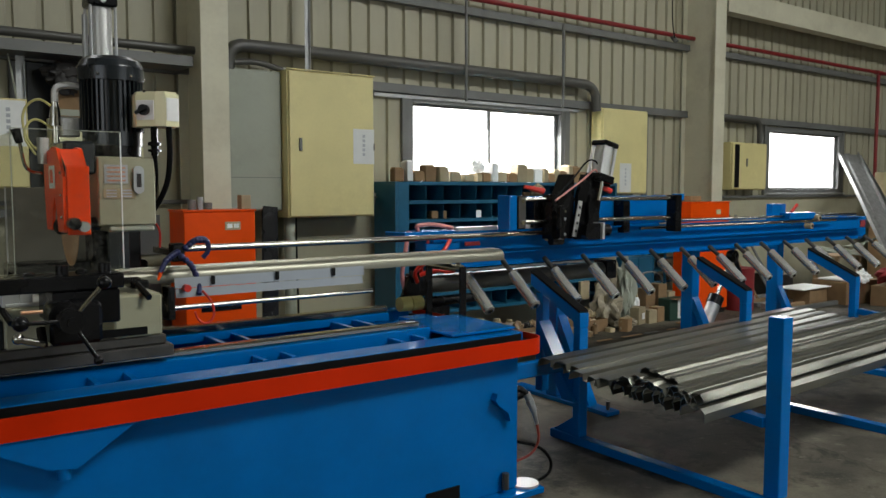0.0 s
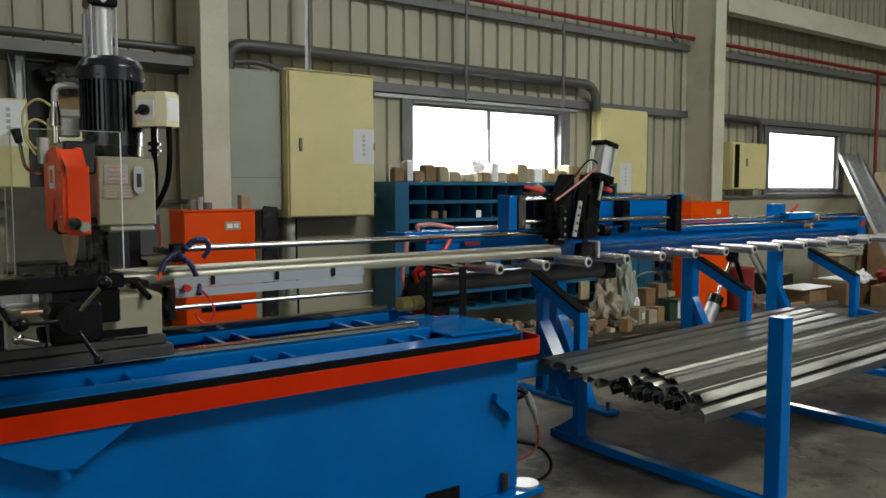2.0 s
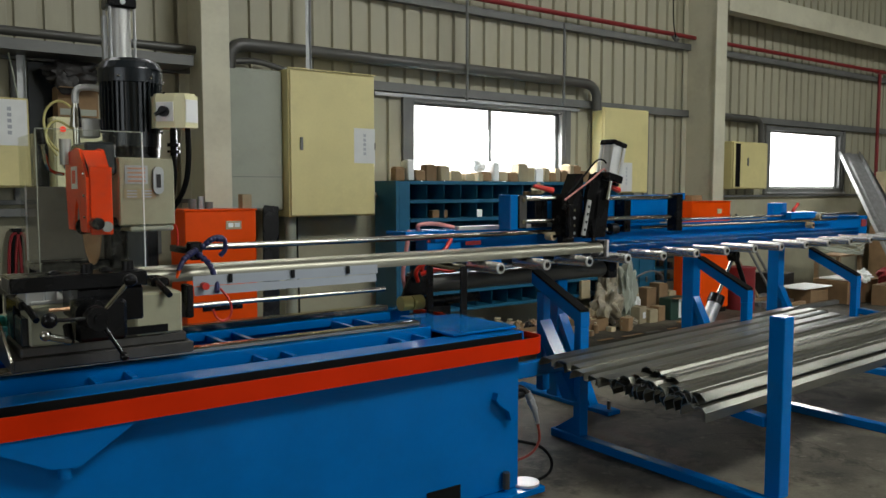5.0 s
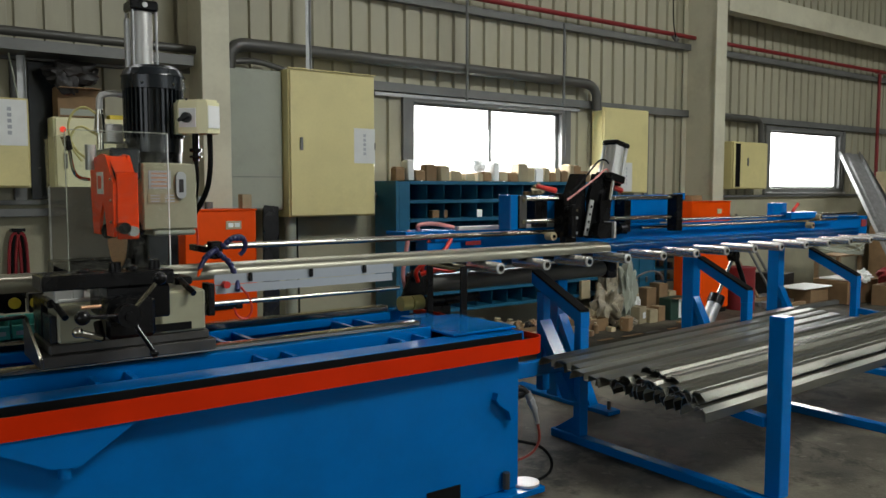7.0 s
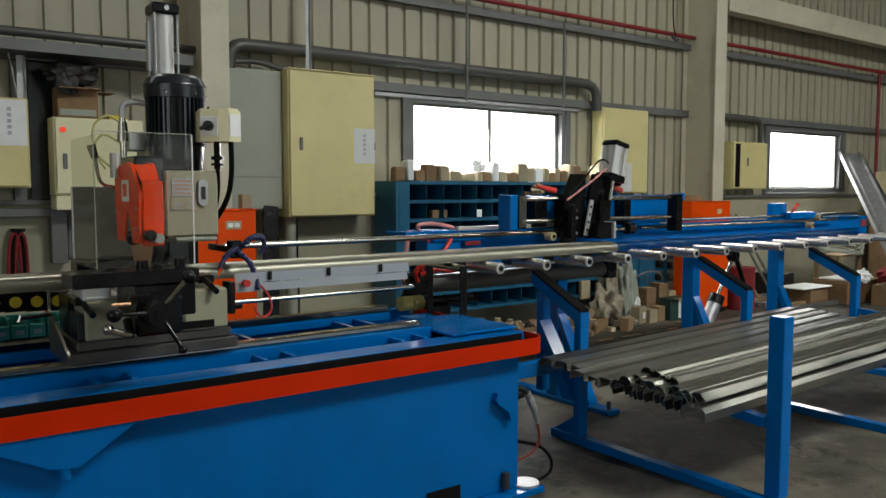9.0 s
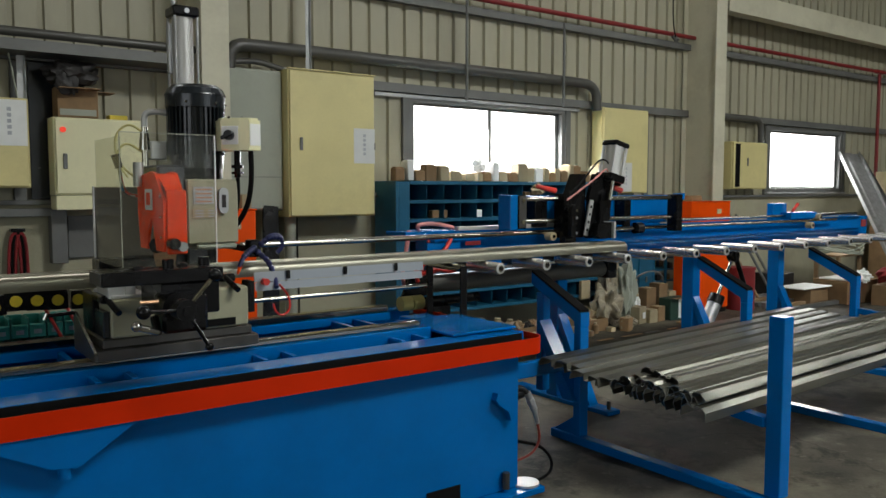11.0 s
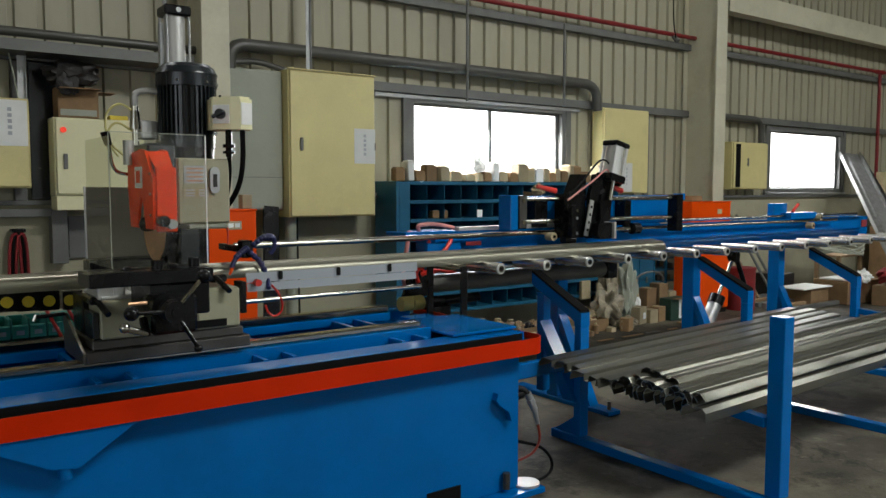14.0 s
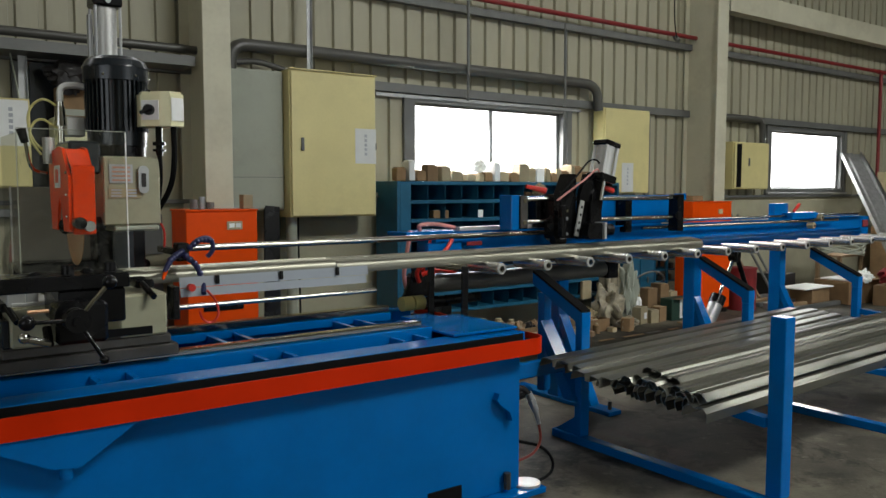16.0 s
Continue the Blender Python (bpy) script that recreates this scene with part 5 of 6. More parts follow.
part("clamp_handle", R((3.42, 3.76, 1.52), (3.56, 3.73, 1.49), 0.012, 10, 0.02), HOSERED, stop, "red clamp handle")
for k, z in enumerate((1.20, 1.25, 1.30, 1.35)):
    part("fitting", R((3.66, 3.655, z), (3.66, 3.69, z), 0.018, 10), BLACK, stop)
    part("fitting_nut", R((3.70, 3.668, z + 0.01), (3.70, 3.69, z + 0.01), 0.010, 6), CHROME if k % 2 else GALV, stop)
    part("tube", T([(3.66, 3.655, z), (3.62, 3.64, z + 0.03), (3.60, 3.64, z + 0.09), (3.62, 3.66, 1.45)], 0.005, 6), RUBBER, stop)
part("valve_block", B(3.605, 3.645, 3.62, 3.66, 1.19, 1.40, 0.004), BLACK, stop)
part("front_plate", slab(bmesh.new(), [(3.86, 1.18), (3.90, 1.47), (3.94, 1.50), (3.99, 1.50), (3.99, 1.30), (3.955, 1.29), (3.955, 1.18)], 3.64, 3.654), BLACK, stop)
part("follower", R((3.58, 3.68, 1.17), (3.68, 3.68, 1.17), 0.028, 14), BLACK, stop)
# the stop's foot, which slides up and down
foot = part("stop_foot", slab(bmesh.new(), [(3.79, 1.275), (3.775, 1.20), (3.81, 1.175), (3.915, 1.175), (3.915, 1.28)], 3.56, 3.62), BLACK, stop, "black stop foot", pivot=(3.845, 3.60, 1.22))
part("stop_plate", B(3.917, 3.937, 3.54, 3.63, 1.175, 1.285, 0.002), ALU, foot, "bright stop plate")
part("stop_stem", B(3.87, 3.90, 3.621, 3.64, 1.18, 1.42, 0.003), BLACK, foot)

# ---------------- the running profile ----------------
PY, PZ = 3.59, 1.088
RUNNING = [(-0.058, 0.0), (-0.0585, 0.014), (-0.056, 0.03), (-0.049, 0.042), (-0.039, 0.049), (-0.028, 0.0515), (-0.0255, 0.046), (-0.019, 0.046), (-0.0165, 0.053), (-0.006, 0.0535),
           (-0.0035, 0.047), (0.0035, 0.047), (0.006, 0.0535), (0.017, 0.054), (0.0195, 0.048), (0.026, 0.048), (0.0285, 0.0555), (0.047, 0.056), (0.0555, 0.042), (0.058, 0.02), (0.058, 0.0)]


def running_mesh(x0, x1):
    m = Matrix.Translation((0, PY, PZ)) @ Matrix.Diagonal((1, 1.12, 1.12, 1))
    return sheet(bmesh.new(), RUNNING, 0.0024, x0, x1, m=m)


piece = single("cut_profile", running_mesh(0.0, 3.02), ROLLED, "bright roll formed steel profile on the rollers", "metal profile", at=(0, PY, PZ))
infeed = single("infeed_profile", running_mesh(-4.5, -0.002), ROLLED, "bright roll formed steel profile fed into the saw", "metal profile", at=(0, PY, PZ))

# ---------------- along the wall ----------------
rng = random.Random(9)
shelf = thing("pigeonhole_shelf", (5.3, 6.25, 0), "teal steel pigeonhole shelf full of small compartments", "shelf")
SX0, SX1, SF, SB = 3.93, 6.92, 6.05, 6.42
ROWS = [0.33 + 0.1755 * k for k in range(8)]
for x in (SX0, SX1 - 0.03):
    part("side_panel", B(x, x + 0.03, SF, SB, 0.0, 1.575, 0.003), TEAL, shelf)
part("front_post", B(SX0 + 0.031, SX0 + 0.15, SF, SF + 0.02, 0.33, 1.57, 0.002), TEAL, shelf)
part("back_panel", B(SX0 + 0.031, SX1 - 0.031, SB - 0.01, SB, 0.34, 1.56, 0), TEAL, shelf)
for z in ROWS:
    part("shelf_board", B(SX0 + 0.151, SX1 - 0.031, SF - 0.003, SB - 0.011, z - 0.016, z + 0.016, 0.002), TEAL, shelf)
for j, z in enumerate(ROWS[:-1]):
    for k in range(1, 14):
        x = SX0 + 0.151 + 0.2 * k
        if x < SX1 - 0.05:
            part("divider", B(x - 0.002, x + 0.002, SF + 0.012, SB - 0.012, z + 0.0165, z + 0.159, 0), TEAL, shelf)
for x, z, m in ((4.42, ROWS[5], CARD), (4.52, ROWS[5], CARD), (4.95, ROWS[5], PAPER), (5.6, ROWS[6], CARD), (4.75, ROWS[4], KRAFT), (5.95, ROWS[5], KRAFT), (6.3, ROWS[6], CARD), (4.6, ROWS[1], KRAFT), (5.3, ROWS[2], CARD)):
    carton(x - 0.04, x + 0.04, SF + 0.06, SF + 0.14, z + 0.0165, z + 0.09, m, "small carton in a shelf compartment")
# packets along the top of the shelf
x = 4.0
while x < 6.75:
    w, h = rng.uniform(0.06, 0.13), rng.choice((0.075, 0.10, 0.125, 0.14, 0.17)) + rng.uniform(-0.015, 0.015)
    m = rng.choice((CARD, CARD, KRAFT, KRAFT, KRAFT, PAPER))
    lab = {CARD.name: "brown paper packet on top of the shelf", KRAFT.name: "pale carton on top of the shelf", PAPER.name: "white wrapped packet on top of the shelf"}[m.name]
    pk = thing("packet", (x + w / 2, 6.2, 1.577), lab, "packet", "packets on the shelf")
    mid = Matrix.Translation((x + w / 2, 6.2, 1.577)) @ pose(0, 0, 0, rng.uniform(-3, 3), 0, rng.uniform(-14, 14))
    part("wrapping", box(bmesh.new(), -w / 2, w / 2, -0.07, 0.07, 0.0, h, 0.006, m=mid), m, pk)
    part("fold", box(bmesh.new(), -w * 0.42, w * 0.42, -0.05, 0.05, h - 0.004, h + 0.012, 0.004, m=mid @ pose(0, 0, 0, 0, rng.uniform(-4, 4), 0)), m, pk)
    x += w + rng.uniform(0.0, 0.035)
lumpy("plastic_bag", (5.02, 6.22, 1.715), 0.085, 1.0, 0.6, 0.9, PAPER, "crumpled white plastic bag on the packets", "bag", 11, 0.5)
lumpy("paper_wad", (5.62, 5.98, 1.48), 0.09, 1.0, 0.6, 0.7, KRAFT, "crumpled paper wad on the conveyor", "paper", 12, 0.5)

small = thing("tool_cabinet", (7.4, 6.25, 0), "teal steel cabinet with plain doors", "cabinet")
part("body", B(7.05, 7.60, 6.08, 6.42, 0.0, 0.72, 0.004), TEAL, small)
for x in (7.07, 7.335):
    dr = part("door", B(x, x + 0.245, 6.066, 6.079, 0.04, 0.70, 0.003), TEAL, small)
    part("pull", B(x + 0.11, x + 0.14, 6.055, 6.0655, 0.40, 0.47, 0.002), GIRT, dr)
rack = thing("open_rack", (7.85, 6.25, 0), "open teal steel rack with dark shelves", "shelf")
for x in (7.62, 7.85, 8.08):
    for y in (6.09, 6.39):
        part("post", B(x, x + 0.025, y, y + 0.025, 0.0, 0.76, 0), TEAL, rack)
for z in (0.10, 0.24, 0.38, 0.52, 0.66, 0.75):
    part("shelf_board", B(7.62, 8.105, 6.085, 6.42, z, z + 0.012, 0), TEAL, rack)
for k, (x, z) in enumerate(((7.66, 0.252), (7.75, 0.392), (7.90, 0.252), (7.98, 0.532), (7.70, 0.672), (7.92, 0.392))):
    single("spare_part", B(x, x + 0.06 + 0.01 * (k % 3), 6.14, 6.24, z, z + 0.06 + 0.01 * (k % 2), 0.004), (GIRT, DARKBAG, CARD)[k % 3], "small dark spare part on an open rack", "spare part", "parts on the rack")


def tank(x0, x1, y0, y1, h, label):
    t = thing("coolant_cabinet", ((x0 + x1) / 2, (y0 + y1) / 2, 0), label, "cabinet", "orange cabinets")
    part("body", B(x0, x1, y0, y1, 0.06, h, 0.006), ORANGE, t)
    part("plinth", B(x0 + 0.02, x1 - 0.02, y0 + 0.02, y1 - 0.02, 0.0, 0.06, 0), BLACK, t)
    part("lid", B(x0 - 0.008, x1 + 0.008, y0 - 0.008, y1 + 0.008, h, h + 0.014, 0.004), ORANGE, t)
    return t


t1 = tank(1.838, 2.37, 5.557, 5.88, 1.341, "orange enamelled steel machine cabinet beside a column")
part("switch_plate", B(2.135, 2.252, 5.549, 5.556, 1.207, 1.268, 0.002), KRAFT, t1, "beige switch plate")
part("rocker", B(2.15, 2.189, 5.545, 5.5485, 1.222, 1.253, 0.001), PAPER, t1)
part("rocker", B(2.199, 2.238, 5.545, 5.5485, 1.222, 1.253, 0.001), PAPER, t1)
part("vent", B(1.95, 2.25, 5.551, 5.556, 0.62, 0.66, 0.001), BLACK, t1)
t2 = tank(7.80, 8.56, 5.70, 5.94, 1.343, "orange enamelled steel cabinet below the far column")
part("tag", B(8.29, 8.37, 5.692, 5.699, 1.205, 1.262, 0), KRAFT, t2)
part("door", B(7.83, 8.21, 5.69, 5.698, 0.2, 0.98, 0.003), ORANGE, t2)
for x, r, h, m in ((1.95, 0.03, 0.07, GIRT), (2.01, 0.024, 0.09, GALV), (2.07, 0.03, 0.05, GIRT)):
    single("tin_can", R((x, 5.71, 1.356), (x, 5.71, 1.356 + h), r), m, "small grey metal tin on a cabinet", "tin")
single("wood_block", B(2.29, 2.365, 5.62, 5.70, 1.356, 1.46), KRAFT, "pale wooden block on a cabinet", "block")
single("dark_plank", box(bmesh.new(), -0.07, 0.07, -0.015, 0.015, 0, 1.15, 0.004, m=Matrix.Translation((2.72, 6.1, 0.35)) @ pose(0, 0, 0, -12, 6, 0)), BLACK, "dark plank leaning on the wall", "plank")
single("plank_rest", B(2.6, 2.9, 5.95, 6.2, 0, 0.35), WOOD, "rough wooden crate by the wall", "crate")
single("wall_ledge", B(3.82, 4.25, 6.36, 6.44, 1.425, 1.44), GIRT, "narrow steel ledge on the wall", "ledge")
lumpy("rag", (4.05, 6.39, 1.475), 0.06, 1.2, 0.5, 0.6, CLOTH, "dull red rag on the ledge", "rag", 5, 0.4)
single("wall_tin", R((3.92, 6.4, 1.441), (3.92, 6.4, 1.47), 0.02), GALV, "small tin on the ledge", "tin")
for x in (3.06, 3.12):
    pipe("cable", [(x, 6.42, 1.26), (x + 0.01, 6.44, 1.0), (x + 0.03, 6.45, 0.4), (x + 0.02, 6.45, 0.02)], 0.009, RUBBER, "black cable down the lower wall", 2, 6)
for k, m in enumerate((CLOTH, RUBBER, CLOTH)):
    x = 0.895 + 0.022 * k
    pipe("hose", [(x - 0.05, 6.44, 0.75), (x - 0.04, 6.42, 1.12), (x, 6.42, 1.20), (x + 0.03, 6.42, 1.12), (x + 0.04, 6.44, 0.7)], 0.011, m, "thin hose hanging on a wall hook", 2, 6)
single("wall_hook", B(0.87, 0.96, 6.40, 6.497, 1.19, 1.215), BLACK, "black steel hook on the lower wall", "hook")
# Flat dark sheet paints the shade of a recess under the cabinet.
single("dark_recess", B(1.26, 1.95, 6.47, 6.498, 0.98, 1.30), GIRT, "dark grey sheet standing for a recess in the lower wall", "plate")
single("black_tool", B(1.50, 1.76, 6.15, 6.32, 0.90, 0.97, 0.02), RUBBER, "black tool case on a stand", "tool case")
single("tool_stand", B(1.45, 1.82, 6.05, 6.38, 0.0, 0.898), GIRT, "grey steel stand by the wall", "stand")

# green boxes behind the bed
st = thing("box_stand", (0.6, 4.65, 0), "low grey steel stand behind the bed", "stand")
part("top", B(0.0, 1.25, 4.45, 4.85, 0.60, 0.625), GIRT, st)
for x in (0.03, 1.19):
    for y in (4.47, 4.80):
        part("leg", B(x, x + 0.03, y, y + 0.03, 0, 0.599), GIRT, st)
for j in range(2):
    for k in range(10):
        x, z = 0.10 + 0.083 * k, 0.626 + 0.108 * j
        bx = thing("parts_bin", (x + 0.04, 4.6, z), "small green plastic bin with pale print", "bin", "green bins")
        bm = box(bmesh.new(), x, x + 0.076, 4.70, 4.72, z, z + 0.10, 0.002)
        box(bm, x, x + 0.004, 4.54, 4.70, z, z + 0.098, 0)
        box(bm, x + 0.072, x + 0.076, 4.54, 4.70, z, z + 0.098, 0)
        box(bm, x + 0.004, x + 0.072, 4.54, 4.70, z, z + 0.004, 0)
        part("body", bm, GREENBOX, bx)
        part("front", B(x, x + 0.076, 4.52, 4.539, z, z + 0.07, 0.003), GREENBOX, bx)
        part("lip", B(x + 0.012, x + 0.064, 4.512, 4.5195, z + 0.056, z + 0.068, 0.002), GREENBOX, bx)
        part("label", B(x + 0.02, x + 0.056, 4.5175, 4.5195, z + 0.02, z + 0.042, 0), GALV, bx)
for k in range(2):
    pipe("hose", [(0.72 + 0.1 * k, 4.4, 0.93), (0.78 + 0.1 * k, 4.38, 0.80), (0.86 + 0.1 * k, 4.40, 0.62)], 0.009, HOSERED, "thin red hose behind the bed", 2, 6)

# swing cylinder under the conveyor
sc = thing("swing_cylinder", (5.8, 4.0, 0.45), "grey air cylinder that swings the rollers", "air cylinder")
part("barrel", R((5.80, 4.10, 0.27), (5.97, 4.10, 0.525), 0.06, 24), GALV, sc)
part("rod", R((5.97, 4.10, 0.525), (6.22, 4.10, 0.90), 0.016, 12), CHROME, sc)
part("cap", R((5.955, 4.10, 0.502), (6.0, 4.10, 0.57), 0.068, 18), BLACK, sc)
part("cap", R((5.765, 4.10, 0.218), (5.80, 4.10, 0.27), 0.068, 18), BLACK, sc)
part("clevis", R((6.22, 4.07, 0.91), (6.22, 4.13, 0.91), 0.055, 20), BLACK, sc)
part("hanger", B(5.66, 6.35, 4.05, 4.15, 0.975, 1.033, 0.004), BLUE, sc)
part("crank", R((6.22, 4.10, 0.97), (6.42, 4.10, 0.60), 0.022, 12), BLACK, sc)

# ---------------- clutter on the floor by the wall ----------------
def jar(x, y, r, h, m, label):
    j = thing("jar", (x, y, 0), label, "jar")
    bm = bmesh.new()
    rod(bm, (x, y, 0), (x, y, h * 0.75), r, 16)
    rod(bm, (x, y, h * 0.75), (x, y, h * 0.88), r, 16, r * 0.45)
    part("body", bm, m, j)
    part("cap", R((x, y, h * 0.88), (x, y, h), r * 0.45, 12), KRAFT, j)


for x, y, r, h, m, lab in ((5.20, 5.92, 0.07, 0.20, BAG, "dusty plastic jar on the floor"), (5.06, 5.95, 0.08, 0.22, WOOD, "brown plastic jar on the floor"),
                           (4.85, 5.95, 0.09, 0.24, CARD, "brown plastic jar on the floor"), (5.95, 5.92, 0.06, 0.22, BAG, "dusty bottle on the floor"),
                           (7.05, 5.90, 0.035, 0.30, PAPER, "white plastic bottle on the floor"), (7.14, 5.93, 0.038, 0.31, PAPER, "white plastic bottle on the floor")):
    jar(x, y, r, h, m, lab)


def tray(x0, x1, y0, y1, h, label):
    t = thing("open_tray", ((x0 + x1) / 2, (y0 + y1) / 2, 0), label, "box")
    part("base", B(x0, x1, y0, y1, 0, 0.012, 0), CARD, t)
    for a in ((x0, x1, y0, y0 + 0.008), (x0, x1, y1 - 0.008, y1), (x0, x0 + 0.008, y0 + 0.0085, y1 - 0.0085), (x1 - 0.008, x1, y0 + 0.0085, y1 - 0.0085)):
        part("side", B(*a, 0.0125, h, 0.001), CARD, t)


tray(5.05, 5.55, 5.62, 5.84, 0.16, "open brown cardboard tray of scrap")
tray(6.05, 6.38, 5.68, 5.86, 0.13, "open brown cardboard tray on the floor")
scrap = random.Random(33)
for k in range(9):
    x, y = 5.11 + 0.048 * k, scrap.uniform(5.68, 5.78)
    lumpy("scrap_lump", (x, y, 0.10), 0.055, 1, 0.8, 1.0 + 0.5 * (k % 2), (BAG, WOOD, KRAFT, DARKBAG)[k % 4], "crumpled dusty scrap in a cardboard tray", "scrap", k + 40, 0.7)
cone = thing("clear_bag", (5.34, 5.60, 0), "dusty conical plastic bag tied at the top", "bag")
part("bag", R((5.34, 5.56, 0.0), (5.34, 5.56, 0.22), 0.10, 14, 0.02), BAG, cone)
part("knot", R((5.34, 5.56, 0.22), (5.34, 5.56, 0.27), 0.02, 10, 0.035), BAG, cone)
bk = thing("waste_basket", (5.66, 5.72, 0), "brown wicker waste basket full of scrap", "basket")
part("body", R((5.66, 5.72, 0), (5.66, 5.72, 0.24), 0.10, 20, 0.125), WOOD, bk)
for k in range(4):
    part("band", R((5.66, 5.72, 0.03 + 0.055 * k), (5.66, 5.72, 0.045 + 0.055 * k), 0.112 + 0.006 * k, 20), WOOD, bk)
part("rim", R((5.66, 5.72, 0.24), (5.66, 5.72, 0.26), 0.132, 20), WOOD, bk)
for k in range(6):
    lumpy("scrap_lump", (5.60 + 0.024 * k, 5.69 + 0.02 * (k % 3), 0.30 + 0.01 * (k % 2)), 0.05, 1, 0.8, 0.9, (BAG, DARKBAG, KRAFT)[k % 3], "crumpled dusty scrap in a waste basket", "scrap", k + 60, 0.7)
for x, y, r, a, b, c, m, lab, sd in ((6.55, 5.86, 0.20, 0.9, 0.7, 1.2, BAG, "bulging dusty plastic sack", 1), (6.78, 5.95, 0.17, 1, 0.7, 1.0, BAG, "crumpled dusty plastic sack", 2),
                                    (6.35, 5.95, 0.14, 1, 0.8, 0.8, KRAFT, "crumpled pale paper sack", 4), (6.62, 5.64, 0.11, 1.1, 0.8, 0.6, BAG, "small crumpled plastic sack", 6),
                                    (6.72, 5.98, 0.16, 0.9, 0.6, 3.0, BAG, "tall dusty plastic sack against the shelf", 8), (6.88, 5.86, 0.14, 0.8, 0.6, 2.6, PALE, "limp grey plastic sack leaning on the others", 18)):
    lumpy("sack", (x, y, r * c * 0.75), r, a, b, c, m, lab, "sack", sd, 0.6)
for a in ((6.90, 7.06, 5.72, 5.86, 0, 0.19, KRAFT, "pale carton on the floor", 12), (7.08, 7.20, 5.68, 5.80, 0, 0.15, KRAFT, "pale carton on the floor", -8), (7.22, 7.36, 5.70, 5.82, 0, 0.17, CARD, "brown cardboard box on the floor", 6),
          (6.98, 7.30, 5.86, 6.0, 0.0, 0.10, CARD, "flat brown carton on the floor", 3), (6.96, 7.02, 5.70, 5.705, 0.06, 0.13, PAPER, "white paper label on a carton", 12), (7.24, 7.42, 5.88, 6.02, 0, 0.36, CARD, "brown cardboard box on the floor", 3),
          (7.46, 7.60, 5.86, 6.02, 0, 0.40, CARD, "tall brown cardboard box on the floor", -5), (6.45, 6.58, 5.50, 5.60, 0, 0.14, CARD, "small brown carton on the floor", 20),
          (7.62, 7.76, 5.86, 6.02, 0, 0.30, KRAFT, "pale carton on the floor", 4), (5.86, 6.0, 5.66, 5.78, 0, 0.16, KRAFT, "pale carton on the floor", 14), (6.30, 6.44, 6.0, 6.04, 0.3, 0.50, KRAFT, "pale carton in front of the shelf", 0)):
    carton(*a[:6], a[6], a[7], a[8])
gb = thing("printed_box", (7.55, 5.74, 0), "dark green and white printed box on the floor", "box")
part("body", B(7.40, 7.74, 5.66, 5.83, 0, 0.25, 0.006), GREENCARD, gb)
part("panel", B(7.54, 7.73, 5.6555, 5.6595, 0.02, 0.235, 0), PAPER, gb, "white printed panel")
part("stripe", B(7.58, 7.63, 5.6525, 5.655, 0.04, 0.21, 0), GREENCARD, gb)
part("stripe", B(7.66, 7.70, 5.6525, 5.655, 0.10, 0.16, 0), INK, gb)
part("flap", box(bmesh.new(), 7.42, 7.72, 5.60, 5.66, 0.25, 0.256, 0), CARD, gb)
single("slant_board", box(bmesh.new(), -0.05, 0.05, -0.01, 0.01, 0, 0.42, 0.003, m=Matrix.Translation((6.97, 5.93, 0.1)) @ pose(0, 0, 0, -6, 24, 0)), WOOD, "yellowish wooden board leaning on cartons", "board")
pipe("hose", [(7.05, 6.0, 0.40), (7.2, 5.95, 0.52), (7.4, 5.92, 0.56), (7.58, 5.93, 0.50), (7.62, 5.95, 0.42)], 0.012, GIRT, "grey hose looped over the cartons", 2, 6)
rng = random.Random(21)
for k in range(12):
    x, y, w, h = 4.62 + 0.17 * k + rng.uniform(-0.03, 0.03), rng.uniform(5.56, 5.64), rng.uniform(0.04, 0.08), rng.uniform(0.04, 0.10)
    if k % 4 == 1:
        jar(x, y, w * 0.45, h * 1.3, (BAG, CARD)[k % 2], "small dusty bottle on the floor")
    elif k % 4 == 3:
        lumpy("paper_wad", (x, y, 0.05), 0.07, 1, 0.6, 0.9, (BAG, KRAFT)[k % 2], "crumpled dusty wrapping paper on the floor", "paper", k, 0.7)
    else:
        carton(x - w / 2, x + w / 2, y - 0.04, y + 0.04, 0, h, (CARD, KRAFT, WOOD)[k % 3], "small brown carton on the cluttered floor", rng.uniform(-35, 35))
for k in range(9):
    x = 4.75 + 0.36 * k
    single("scrap_strip", B(x, x + rng.uniform(0.15, 0.3), 5.30, 5.335, 0.0, 0.008), (CARD, WOOD, GIRT)[k % 3], "thin scrap strip lying on the floor", "scrap")
single("scrap_board", box(bmesh.new(), 7.35, 7.75, 5.35, 5.55, 0.0, 0.012, 0.002), CARD, "flattened brown cardboard on the floor", "cardboard")
dm = thing("red_drum", (8.85, 5.72, 0), "dark red plastic drum on the floor", "drum")
part("body", R((8.85, 5.72, 0), (8.85, 5.72, 0.50), 0.17, 24), CLOTH, dm)
part("rim", R((8.85, 5.72, 0.50), (8.85, 5.72, 0.53), 0.18, 24), CLOTH, dm)
# to the far end of the wall
for k in range(6):
    y = 5.2 + 0.16 * k
    single("steel_bar", B(8.95 + 0.08 * k, 12.8, y, y + 0.07, 0.0, 0.05 + 0.012 * (k % 3)), (GIRT, WOOD, GALV)[k % 3], "long flat bar lying on the floor", "bar", "bars on the floor")
for k, (x, m) in enumerate(((9.6, WOOD), (9.95, GIRT), (10.1, GIRT))):
    single("leaning_bar", R((x, 5.9, 0.0), (x - 0.25, 6.47, 1.15), 0.018, 8), m, "thin bar leaning on the lower wall", "bar", "leaning bars")
carton(9.75, 10.25, 5.32, 5.62, 0, 0.22, CARD, "long brown cardboard box on the floor", 4)
